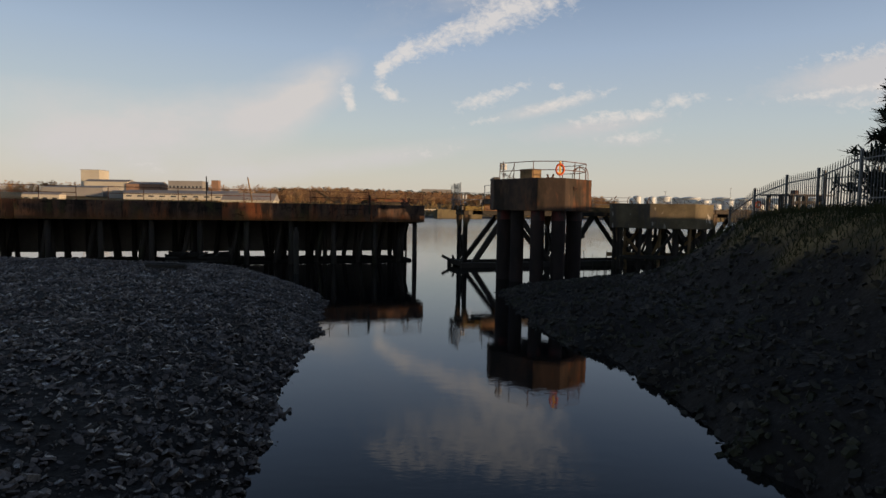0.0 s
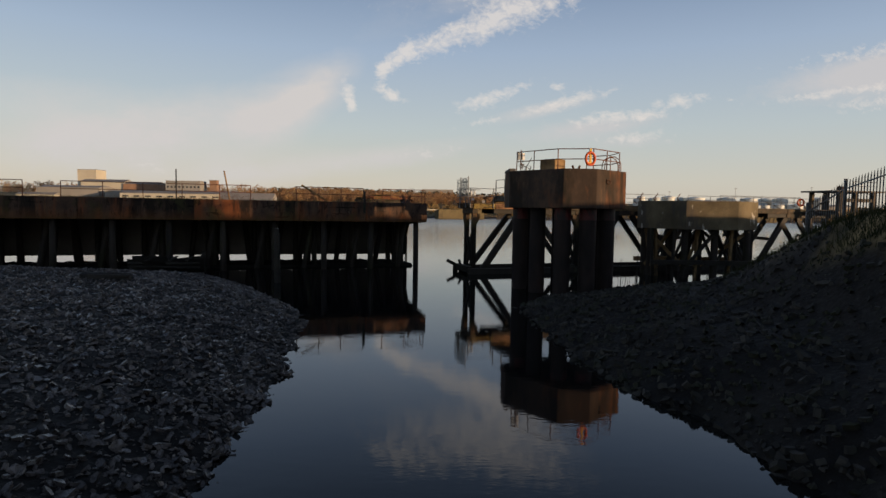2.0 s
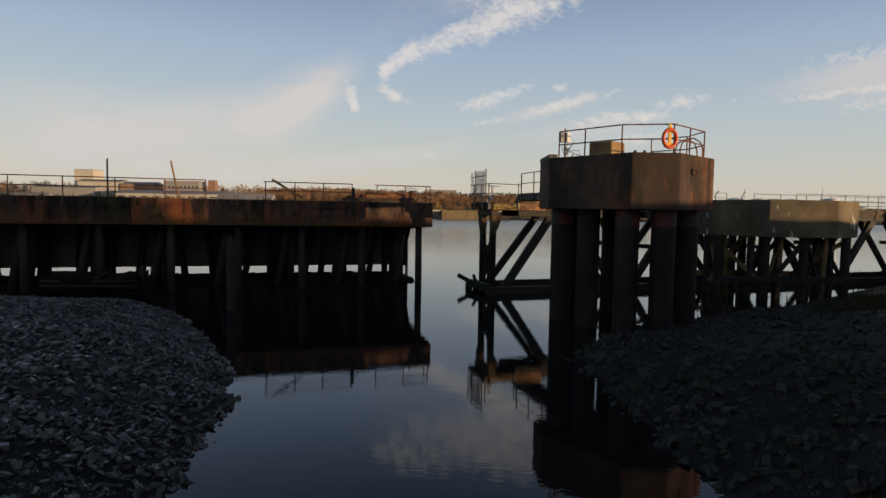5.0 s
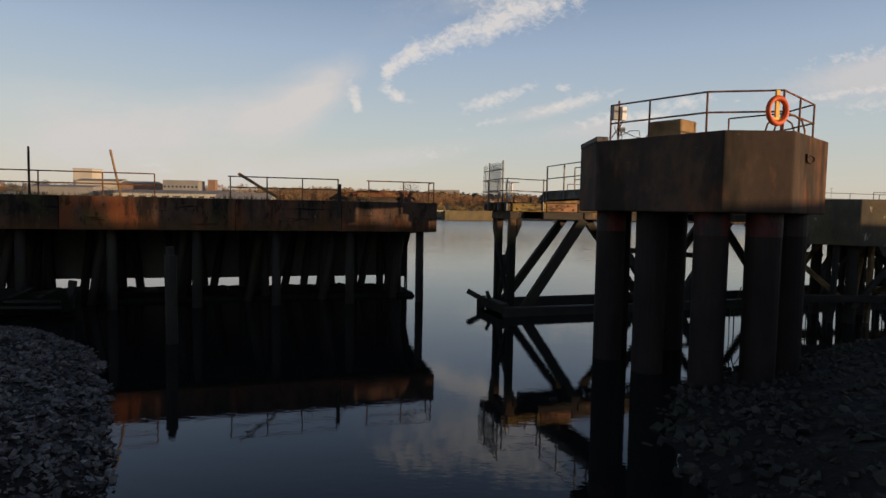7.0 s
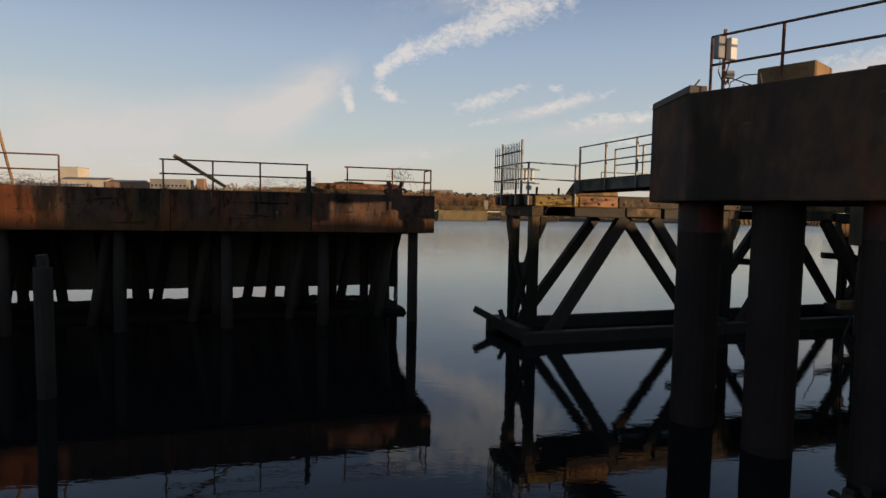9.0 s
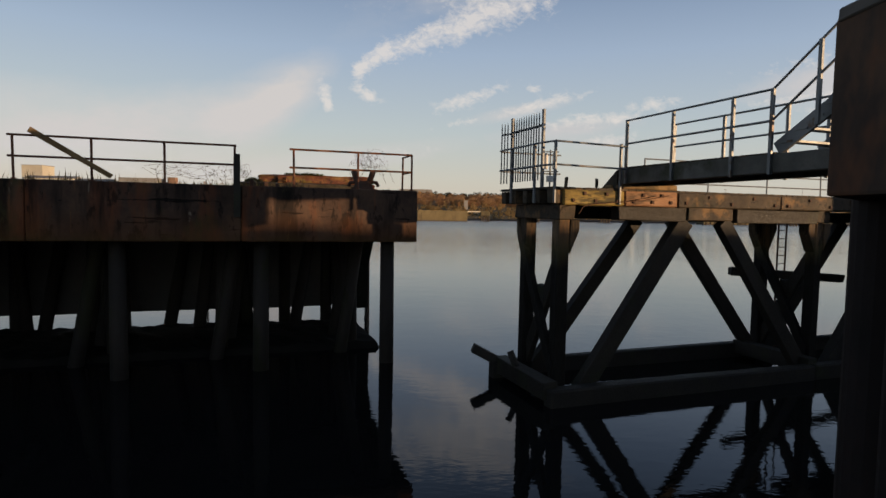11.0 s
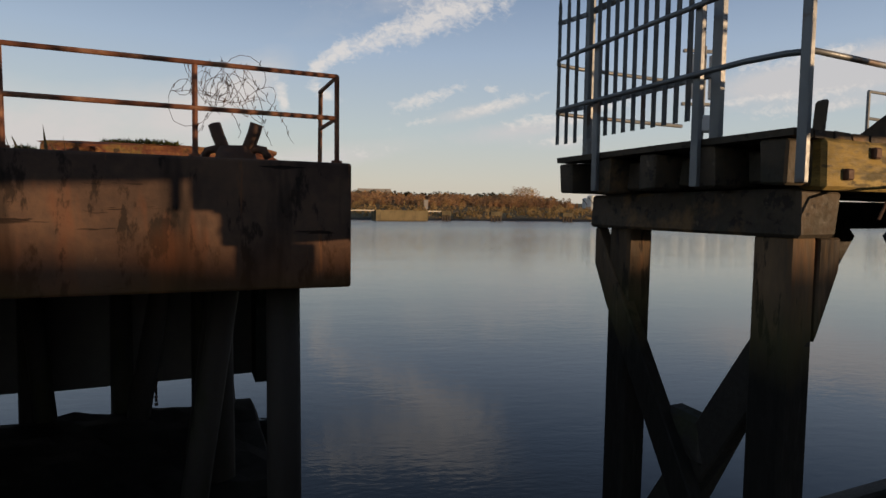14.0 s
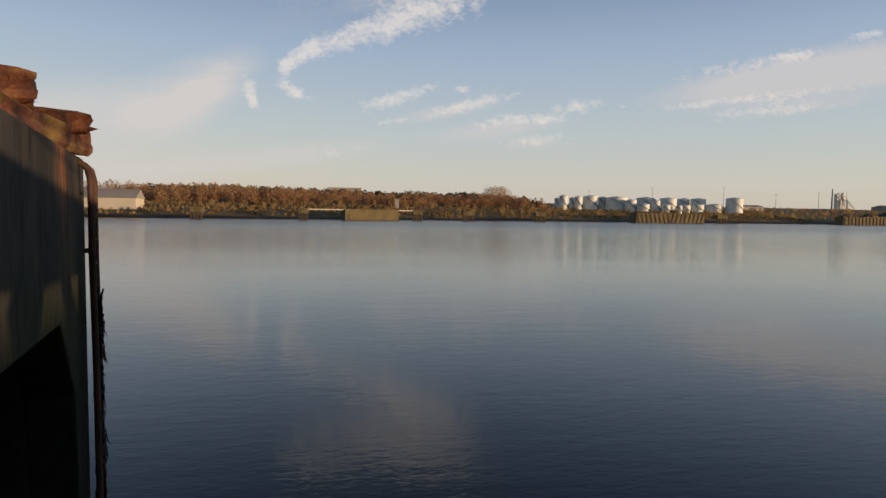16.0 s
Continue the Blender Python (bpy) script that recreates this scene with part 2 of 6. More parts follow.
def leafy(mt, share):
    """Let some light through thin leaves."""
    nt = mt.node_tree
    N, L = nt.nodes, nt.links
    bs, out = N["Principled BSDF"], N["Material Output"]
    tr, mx = N.new("ShaderNodeBsdfTranslucent"), N.new("ShaderNodeMixShader")
    L.new(bs.inputs["Base Color"].links[0].from_socket, tr.inputs["Color"])
    mx.inputs[0].default_value = share
    L.new(bs.outputs[0], mx.inputs[1]), L.new(tr.outputs[0], mx.inputs[2])
    L.new(mx.outputs[0], out.inputs["Surface"])
    return mt


RUST, ALGAE = (0.13, 0.05, 0.02), (0.03, 0.034, 0.011)
M = {
    "mud": material("wet_mud", [(0.022, 0.02, 0.018), (0.05, 0.044, 0.036), (0.075, 0.066, 0.055)], 0.5, (0.32, 0.75), 0.6, stains=[((0.03, 0.035, 0.016), 0.8, (1, 1, 1), 0.52, 0.1, 0.5)], fine=12, bump_dist=0.05),
    "shard": material("slate_shard", [(0.026, 0.0215, 0.0185), (0.088, 0.071, 0.06), (0.29, 0.24, 0.205)], 1.6, (0.14, 0.5), 0.4, fine=9),
    "rubble": material("mud_covered_rubble", [(0.015, 0.0132, 0.011), (0.033, 0.0295, 0.024), (0.078, 0.07, 0.058)], 0.9, (0.55, 0.95), 0.5, spec=0.3, stains=[(ALGAE, 0.5, (1, 1, 1), 0.5, 0.1, 0.6)]),
    "concrete": material("stained_concrete", [(0.028, 0.022, 0.018), (0.068, 0.048, 0.036), (0.17, 0.1, 0.062)], 0.45, (0.75, 0.97), 0.6, stretch=(1, 1, 0.6), stains=[((0.22, 0.085, 0.036), 0.42, (1, 1, 0.5), 0.5, 0.12, 0.75), ((0.014, 0.015, 0.012), 0.45, (1, 1, 0.25), 0.5, 0.1, 0.75), ((0.2, 0.17, 0.13), 1.5, (0.6, 0.6, 2.5), 0.7, 0.02, 0.6)], spec=0.2, fine=10),
    "concrete_pale": material("pale_weathered_concrete", [(0.06, 0.048, 0.028), (0.125, 0.1, 0.056), (0.21, 0.17, 0.1)], 0.5, (0.75, 0.95), 0.35, stains=[((0.07, 0.06, 0.05), 0.7, (1, 1, 0.3), 0.52, 0.1, 0.75), ((0.6, 0.56, 0.48), 1.6, (1, 1, 0.4), 0.62, 0.04, 0.7)]),
    "fascia": material("rust_streaked_concrete", [(0.036, 0.025, 0.02), (0.08, 0.051, 0.037), (0.135, 0.083, 0.054)], 0.9, (0.78, 0.98), 0.55, stains=[((0.2, 0.065, 0.024), 0.5, (1, 1, 0.25), 0.5, 0.1, 0.8), ((0.014, 0.012, 0.0105), 0.7, (1, 1, 0.16), 0.5, 0.07, 0.85), ((0.06, 0.062, 0.022), 0.5, (1, 1, 0.6), 0.56, 0.08, 0.6), ((0.008, 0.007, 0.006), 4.0, (1, 1, 0.4), 0.56, 0.06, 0.7), ((0.2, 0.09, 0.04), 4.5, (1, 1, 0.12), 0.62, 0.05, 0.6), ((0.3, 0.25, 0.19), 1.1, (1, 1, 0.45), 0.68, 0.03, 0.7), ((0.26, 0.21, 0.16), 5.0, (1, 1, 0.1), 0.69, 0.03, 0.55), ((0.006, 0.005, 0.0045), 0.8, (0.5, 0.5, 5.0), 0.63, 0.02, 0.85)], bands=[((0.15, 0.062, 0.02), 3.8, 4.5, 0.5), ((0.06, 0.046, 0.014), 3.5, 3.95, 0.8)], fine=9, spec=0.2, bump_dist=0.03),
    "end_concrete": material("green_stained_concrete", [(0.018, 0.017, 0.015), (0.042, 0.039, 0.033), (0.1, 0.082, 0.06)], 0.7, (0.75, 0.97), 1.0, stretch=(1, 1, 0.5), stains=[((0.3, 0.125, 0.04), 0.8, (1, 1, 0.12), 0.56, 0.07, 0.85), ((0.014, 0.014, 0.013), 0.8, (1, 1, 0.2), 0.5, 0.08, 0.85)], bands=[((0.022, 0.028, 0.009), 3.7, 4.5, 0.9), ((0.012, 0.011, 0.008), 2.4, 3.3, 0.9)], fine=9, spec=0.25, bump_dist=0.04),
    # the black lower band paints the shade below the sunlit post heads
    "post": material("tide_and_shade_timber", [(0.045, 0.033, 0.022), (0.11, 0.075, 0.045), (0.22, 0.14, 0.075)], 1.5, (0.65, 0.95), 0.8, stretch=(1, 1, 0.25), stains=[((0.3, 0.13, 0.045), 1.2, (1, 1, 0.2), 0.55, 0.1, 0.6), ((0.008, 0.006, 0.005), 7.0, (1, 1, 0.22), 0.55, 0.06, 0.7), ((0.3, 0.22, 0.14), 9.0, (1, 1, 0.2), 0.64, 0.05, 0.35), ((0.02, 0.018, 0.014), 1.4, (1, 1, 0.15), 0.56, 0.06, 0.85)], bands=[((0.05, 0.055, 0.014), 3.7, 4.1, 0.6), ((0.012, 0.0105, 0.008), 3.3, 3.75, 1.0)], fine=10, spec=0.25),
    "black_rubble": material("black_weedy_rubble", [(0.012, 0.011, 0.009), (0.026, 0.023, 0.019)], 1.2, (0.8, 1.0), 0.8, spec=0.05),
    "rust_wood": material("rust_red_timber", [(0.035, 0.014, 0.009), (0.11, 0.036, 0.018), (0.24, 0.13, 0.04)], 2.2, (0.65, 0.95), 0.9, stains=[((0.16, 0.12, 0.03), 1.6, (1, 1, 1), 0.54, 0.08, 0.7), ((0.02, 0.014, 0.01), 2.4, (1, 1, 1), 0.57, 0.06, 0.85)], fine=9, bump_dist=0.05),
    "timber_grey": material("grey_mossy_timber", [(0.06, 0.058, 0.05), (0.11, 0.105, 0.09), (0.17, 0.16, 0.14)], 1.4, (0.7, 0.95), 0.5, stains=[(ALGAE, 1.0, (1, 1, 1), 0.48, 0.12, 0.7)]),
    "soffit": material("dark_concrete", [(0.09, 0.08, 0.07), (0.16, 0.145, 0.125)], 0.5, (0.7, 0.95), 0.3),
    "pile": material("wet_pile", [(0.026, 0.023, 0.02), (0.06, 0.05, 0.042)], 0.8, (0.6, 0.95), 0.5, stretch=(1, 1, 0.3), stains=[(ALGAE, 0.9, (1, 1, 0.4), 0.52, 0.1, 0.5)], spec=0.15),
    "steel_pile": material("steel_pile", [(0.016, 0.0135, 0.0125), (0.028, 0.022, 0.02), (0.05, 0.032, 0.026)], 0.9, (0.6, 0.9), 0.4, stretch=(1, 1, 0.4), spec=0.15),
    "red_paint": material("worn_red_paint", [(0.05, 0.012, 0.011), (0.13, 0.022, 0.02)], 1.5, (0.5, 0.8), 0.3, stains=[((0.025, 0.018, 0.016), 0.9, (1, 1, 0.4), 0.47, 0.06, 0.95)]),
    "timber": material("weathered_timber", [(0.03, 0.023, 0.017), (0.06, 0.045, 0.03), (0.11, 0.08, 0.05)], 1.6, (0.65, 0.95), 0.6, stretch=(1, 1, 1), stains=[((0.008, 0.006, 0.005), 6.0, (1, 1, 1), 0.57, 0.06, 0.7), ((0.2, 0.16, 0.11), 8.0, (1, 1, 1), 0.64, 0.05, 0.4), ((0.03, 0.03, 0.018), 1.1, (1, 1, 1), 0.5, 0.12, 0.7), ((0.26, 0.15, 0.06), 0.9, (1, 1, 1), 0.58, 0.08, 0.6)], fine=14),
    "timber_warm_or_lit": material("ochre_or_sunlit_timber", [(0.12, 0.075, 0.035), (0.25, 0.155, 0.065), (0.34, 0.23, 0.11)], 1.3, (0.65, 0.95), 0.6, stains=[((0.05, 0.045, 0.02), 1.0, (1, 1, 1), 0.53, 0.1, 0.7)]),
    "timber_ochre": material("yellow_lichened_timber", [(0.13, 0.095, 0.025), (0.27, 0.19, 0.05), (0.36, 0.27, 0.09)], 2.2, (0.65, 0.95), 0.8, stretch=(0.6, 0.6, 1.6), stains=[((0.045, 0.04, 0.02), 1.6, (0.5, 0.5, 2.0), 0.54, 0.08, 0.85), ((0.02, 0.017, 0.012), 6.0, (0.5, 0.5, 1.5), 0.6, 0.05, 0.7)], fine=11),
    "timber_fresh": material("split_red_timber", [(0.17, 0.085, 0.045), (0.32, 0.175, 0.095), (0.42, 0.26, 0.15)], 1.8, (0.65, 0.95), 0.8, stretch=(0.4, 0.4, 2.2), stains=[((0.05, 0.035, 0.022), 1.4, (0.5, 0.5, 2.0), 0.56, 0.08, 0.8)], fine=12),
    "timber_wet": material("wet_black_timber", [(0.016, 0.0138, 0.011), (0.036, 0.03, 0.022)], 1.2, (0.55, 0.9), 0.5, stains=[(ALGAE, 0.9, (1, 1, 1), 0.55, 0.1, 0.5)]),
    "galv": material("galvanised_steel", [(0.14, 0.15, 0.155), (0.22, 0.23, 0.235)], 2.0, (0.4, 0.65), 0.1, metal=0.55, stains=[((0.12, 0.07, 0.04), 1.6, (1, 1, 1), 0.6, 0.06, 0.7)]),
    "rail_rust": material("rusted_rail", [(0.07, 0.028, 0.018), (0.15, 0.06, 0.032), (0.3, 0.17, 0.1)], 3.0, (0.6, 0.9), 0.3, metal=0.15),
    "iron": material("rusted_iron", [(0.05, 0.03, 0.022), (0.12, 0.06, 0.035)], 2.0, (0.6, 0.9), 0.4, metal=0.2),
    "wire": material("rusty_wire", [(0.08, 0.045, 0.028), (0.14, 0.075, 0.045)], 3.0, (0.6, 0.9), 0.0, metal=0.3),
    "orange": material("orange_plastic", [(0.62, 0.09, 0.02), (0.75, 0.13, 0.03)], 2.0, (0.4, 0.6), 0.05),
    "yellow": material("yellow_plastic", [(0.7, 0.42, 0.05), (0.8, 0.5, 0.08)], 2.0, (0.4, 0.6), 0.05),
    "white": material("white_plastic", [(0.62, 0.62, 0.6), (0.78, 0.78, 0.75)], 2.0, (0.4, 0.6), 0.05),
    "grey_box": material("grey_enclosure", [(0.18, 0.19, 0.19), (0.28, 0.29, 0.29)], 2.0, (0.45, 0.7), 0.05),
    "grass": material("rough_grass", [(0.02, 0.027, 0.010), (0.045, 0.05, 0.019), (0.09, 0.078, 0.034)], 0.6, (0.8, 1.0), 0.2, fine=10),
    "dry_grass": material("dry_grass", [(0.12, 0.09, 0.04), (0.22, 0.16, 0.075)], 0.5, (0.8, 1.0), 0.2),
    "moss": material("moss", [(0.04, 0.05, 0.015), (0.10, 0.10, 0.03)], 1.5, (0.85, 1.0), 0.6),
    "conifer": material("conifer_needles", [(0.012, 0.02, 0.012), (0.03, 0.042, 0.022)], 1.2, (0.7, 0.95), 0.1),
    "bark": material("bark", [(0.05, 0.037, 0.027), (0.1, 0.075, 0.055)], 2.0, (0.8, 1.0), 0.6, stretch=(1, 1, 0.3)),
    "russet": material("russet_woodland", [(0.14, 0.09, 0.055), (0.34, 0.2, 0.11), (0.5, 0.31, 0.15), (0.52, 0.4, 0.18)], 0.07, (0.85, 1.0), 0.3, fine=12),
    "scrub": material("olive_scrub", [(0.22, 0.155, 0.07), (0.48, 0.34, 0.15), (0.62, 0.47, 0.23)], 0.09, (0.85, 1.0), 0.3, fine=12),
    "pines": material("dark_pines", [(0.03, 0.033, 0.02), (0.055, 0.05, 0.03)], 0.05, (0.85, 1.0), 0.3),
    "far_stone": material("far_quay_stone", [(0.11, 0.09, 0.045), (0.19, 0.15, 0.08)], 0.25, (0.8, 1.0), 0.3, stains=[((0.07, 0.055, 0.035), 0.3, (1, 1, 0.4), 0.5, 0.1, 0.6)]),
    "far_dark": material("far_quay_timber", [(0.05, 0.04, 0.03), (0.1, 0.075, 0.05)], 0.3, (0.8, 1.0), 0.3),
    "tank": material("white_tank_paint", [(0.55, 0.58, 0.56), (0.72, 0.75, 0.72)], 0.12, (0.45, 0.6), 0.05, stains=[((0.35, 0.3, 0.25), 0.2, (1, 1, 0.15), 0.6, 0.1, 0.5)]),
    "cream": material("cream_cladding", [(0.48, 0.44, 0.35), (0.58, 0.54, 0.43)], 0.08, (0.6, 0.8), 0.05),
    "grey_clad": material("grey_cladding", [(0.24, 0.23, 0.21), (0.33, 0.31, 0.28)], 0.08, (0.6, 0.8), 0.05),
    "roof": material("sheet_roof", [(0.2, 0.19, 0.175), (0.32, 0.3, 0.275)], 0.1, (0.6, 0.85), 0.1),
    "brick": material("red_brick", [(0.24, 0.14, 0.09), (0.33, 0.21, 0.14)], 0.3, (0.8, 0.95), 0.2),
    "glass": material("window_glass", [(0.03, 0.035, 0.04), (0.05, 0.055, 0.06)], 0.2, (0.08, 0.15), 0.0, spec=0.8),
}


def water_material():
    mt = bpy.data.materials.new("river_water")
    mt.use_nodes = True
    nt = mt.node_tree
    N, L = nt.nodes, nt.links
    bs = N["Principled BSDF"]
    bs.inputs["Base Color"].default_value = (0.0105, 0.0102, 0.0098, 1)
    bs.inputs["Roughness"].default_value = 0.02
    bs.inputs["IOR"].default_value = 1.41
    tc = N.new("ShaderNodeTexCoord")
    out = None
    for sx, sy, amp in ((0.35, 0.8, 0.4), (1.6, 3.4, 0.32), (5.0, 9.0, 0.2)):
        mp = N.new("ShaderNodeMapping")
        mp.inputs["Scale"].default_value = (sx, sy, 1)
        L.new(tc.outputs["Object"], mp.inputs[0])
        n = N.new("ShaderNodeTexNoise")
        n.inputs["Scale"].default_value, n.inputs["Detail"].default_value = 1.0, 2.0
        L.new(mp.outputs[0], n.inputs[0])
        s = N.new("ShaderNodeMath")
        s.operation = "MULTIPLY_ADD"
        L.new(n.outputs[0], s.inputs[0])
        s.inputs[1].default_value = amp
        if out:
            L.new(out, s.inputs[2])
        out = s.outputs[0]
    # wind reaches the open river more than the sheltered creek, in patches
    mp = N.new("ShaderNodeMapping")
    mp.inputs["Scale"].default_value = (0.03, 0.09, 1)
    L.new(tc.outputs["Object"], mp.inputs[0])
    pn = N.new("ShaderNodeTexNoise")
    pn.inputs["Scale"].default_value, pn.inputs["Detail"].default_value = 1.0, 3.0
    L.new(mp.outputs[0], pn.inputs[0])
    sp = N.new("ShaderNodeSeparateXYZ")
    L.new(tc.outputs["Object"], sp.inputs[0])
    wind = N.new("ShaderNodeMapRange")
    L.new(sp.outputs[1], wind.inputs[0])
    wind.inputs[1].default_value, wind.inputs[2].default_value, wind.inputs[3].default_value, wind.inputs[4].default_value = -8.0, 120.0, 0.5, 6.0
    mr = N.new("ShaderNodeMapRange")
    L.new(pn.outputs[0], mr.inputs[0])
    mr.inputs[1].default_value, mr.inputs[2].default_value = 0.40, 0.65
    calm = N.new("ShaderNodeMapRange")
    L.new(sp.outputs[1], calm.inputs[0])
    calm.inputs[1].default_value, calm.inputs[2].default_value, calm.inputs[3].default_value, calm.inputs[4].default_value = -8.0, 120.0, 0.35, 4.5
    L.new(calm.outputs[0], mr.inputs[3])
    L.new(wind.outputs[0], mr.inputs[4])
    rg = N.new("ShaderNodeMapRange")
    L.new(sp.outputs[1], rg.inputs[0])
    rg.inputs[1].default_value, rg.inputs[2].default_value, rg.inputs[3].default_value, rg.inputs[4].default_value = 30.0, 200.0, 0.02, 0.25
    L.new(rg.outputs[0], bs.inputs["Roughness"])
    mu = N.new("ShaderNodeMath")
    mu.operation = "MULTIPLY"
    L.new(out, mu.inputs[0]), L.new(mr.outputs[0], mu.inputs[1])
    bp = N.new("ShaderNodeBump")
    bp.inputs["Strength"].default_value, bp.inputs["Distance"].default_value = 0.2, 0.05
    L.new(mu.outputs[0], bp.inputs["Height"])
    L.new(bp.outputs[0], bs.inputs["Normal"])
    return mt


M["water"] = water_material()
for key in ("russet", "scrub", "pines", "grass", "dry_grass", "moss"):
    leafy(M[key], 0.5)



def ground_material():
    """Mud and stones low down, rough grass on the bank tops, by a mask stored with the sheet."""
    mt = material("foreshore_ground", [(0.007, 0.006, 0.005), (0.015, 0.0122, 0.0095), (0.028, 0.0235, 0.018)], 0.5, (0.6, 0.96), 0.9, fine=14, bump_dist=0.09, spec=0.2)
    nt = mt.node_tree
    N, L = nt.nodes, nt.links
    bs = N["Principled BSDF"]
    src = bs.inputs["Base Color"].links[0].from_socket
    at = N.new("ShaderNodeAttribute")
    at.attribute_name = "grassy"
    tc = N.new("ShaderNodeTexCoord")
    n = N.new("ShaderNodeTexNoise")
    n.inputs["Scale"].default_value, n.inputs["Detail"].default_value = 0.9, 6.0
    L.new(tc.outputs["Object"], n.inputs[0])
    rp = N.new("ShaderNodeValToRGB")
    L.new(n.outputs[0], rp.inputs[0])
    rp.color_ramp.elements[0].position, rp.color_ramp.elements[0].color = 0.3, (0.05, 0.046, 0.018, 1)
    rp.color_ramp.elements[1].position, rp.color_ramp.elements[1].color = 0.7, (0.32, 0.23, 0.105, 1)
    mx = N.new("ShaderNodeMix")
    mx.data_type = "RGBA"
    L.new(at.outputs["Fac"], mx.inputs[0]), L.new(src, mx.inputs[6]), L.new(rp.outputs[0], mx.inputs[7])
    L.new(mx.outputs[2], bs.inputs["Base Color"])
    return mt


# ---------- plan ----------
JA = radians(17)                       # the timber jetty runs 17 degrees off the x axis
J0, JU, JV = Vector((3.243, -0.788, 0)), Vector((math.cos(JA), math.sin(JA), 0)), Vector((-math.sin(JA), math.cos(JA), 0))
DA = radians(16)
D0, DU, DV = Vector((0, 2.536, 0)), Vector((-math.cos(DA), -math.sin(DA), 0)), Vector((-math.sin(DA), math.cos(DA), 0))


def J(a, b, z):
    """Along the jetty from its river corner, across it towards the river, height."""
    return J0 + a * JU + b * JV + Vector((0, 0, z))


def D(s, d, z):
    """Along the wharf from its corner, into it from its face, height."""
    return D0 + s * DU + d * DV + Vector((0, 0, z))


DECK_TOP, DECK_LOW = 5.2, 3.7

SHORE_L = ((-120, 3.0), (-60, -0.6), (-45, -1.6), (-41, -2.1), (-36, -3.0), (-30, -3.35), (-24, -4.1), (-18.7, -5.1), (-16, -6.6), (-12.5, -8.6), (-9, -11), (-6.5, -14), (-5, -18), (-4, -24), (-3, -40), (2, -90), (20, -300))
SHORE_R = ((-120, 9), (-60, 7.6), (-41, 7.2), (-35, 7.3), (-32, 6.9), (-30, 6.1), (-27, 5.4), (-24, 5.1), (-20, 4.8), (-17, 4.75), (-15, 5.2), (-12.3, 6.5), (-10, 9), (-8, 12.5), (-5, 17), (-2, 21), (2, 26), (8, 34), (14, 60), (30, 300))
TOP_R = ((-120, 16), (-45, 14.5), (-28, 15.8), (-23, 16.4), (-18, 17.0), (-14, 17.6), (-8, 20), (0, 26), (8, 38), (14, 66), (30, 310))
ZTOP_R = ((-120, 5.2), (-45, 5.0), (-28, 5.0), (-23, 4.75), (-21, 4.2), (-18.3, 3.05), (-16, 2.25), (-13, 1.45), (-8, 0.45), (0, 0.35), (12, 1.2), (30, 3.0))
# unseen crest added inland; its height shades the piles and low wharf face
SHADE_CREST = ((-90, 6.65), (-25, 6.65), (-22, 5.85), (-14.5, 5.7), (-12, 3.4), (0, 2.6), (30, 3.0))
FAR = ((-1500, 200), (-300, 262), (-93, 268), (0, 290), (83, 318), (177, 336), (370, 358), (800, 400), (1600, 430))


def lerp(table, v):
    xs = np.array([p[0] for p in table], float)
    return np.interp(v, xs, np.array([p[1] for p in table], float))


def lumps(x, y, f, seed=0.0):
    return noise.fractal(Vector((x * f + seed, y * f - seed, seed)), 1.0, 2.0, 4)


def ground_height(x, y):
    """Height of the ground sheet and how grassy it is."""
    far = float(lerp(FAR, x))
    if y > 60:
        d = y - far
        if d < -4:
            return -2.0, 0.0
        if d < 26:
            h = -0.3 + 0.14 * max(d, -3)
        else:
            h = 3.3 + min(10.0, (d - 26) * 0.08)
        return h + 0.5 * lumps(x, y, 0.02), min(1.0, max(0.0, (d - 9 + 4 * lumps(x, y, 0.05, 1.0)) / 5))
    xl = float(lerp(SHORE_L, y)) + 0.55 * lumps(y, 0, 0.45, 3.0) + 0.2 * lumps(y, x * 0.3, 1.7, 4.0)
    xr = float(lerp(SHORE_R, y)) + 0.5 * lumps(y, 0, 0.4, 8.0) + 0.2 * lumps(y, x * 0.3, 1.6, 9.0)
    if x < xl:
        d = (xl - x) * (0.75 if y > -16 else 0.97)
        h = 1.5 * (1 - math.exp(-d / 3.2)) - 0.03 * math.exp(-d)
        back = max(0.0, y + 16) / 10
        h = min(h, max(-1.2, 1.5 - 1.4 * back + 0.02 * d))
        far_in = max(0.0, -x - 45)
        h += 0.06 * far_in if far_in < 60 else 3.6
        h += 0.10 * lumps(x, y, 0.35) * min(1, d / 2)
        return h, min(1.0, max(0.0, (far_in - 5) / 10))
    if x > xr:
        xt, zt = float(lerp(TOP_R, y)), float(lerp(ZTOP_R, y))
        toe = max(xr + 1.5, xt - 5.0)
        toe_z = min(1.45, 0.45 * zt)
        if x < toe:
            q = (x - xr) / (toe - xr)
            h = -0.05 + (toe_z + 0.05) * (1 - (1 - q) ** 1.7)
        elif x < xt:
            q = (x - toe) / (xt - toe)
            h = toe_z + (zt - toe_z) * (q * q * (3 - 2 * q))
        else:
            h = zt + min(2.0, 0.035 * (x - xt))
            rise = min(1.0, max(0.0, (x - 29) / 8))
            h += rise * max(0.0, float(lerp(SHADE_CREST, y)) - h)
        d = x - xr
        h += 0.14 * lumps(x, y, 0.4, 5.0) * min(1, d / 2)
        return h, min(1.0, max(0.0, (x - (toe + xt) / 2 + 1.2 * lumps(x, y, 0.5, 2.0)) / 1.2))
    mid = min(x - xl, xr - x)
    return -0.08 - min(1.9, mid * 0.22), 0.0


def steps(*runs):
    vals = []
    for a, b, st in runs:
        vals += list(np.arange(a, b, st))
    return vals + [runs[-1][1]]


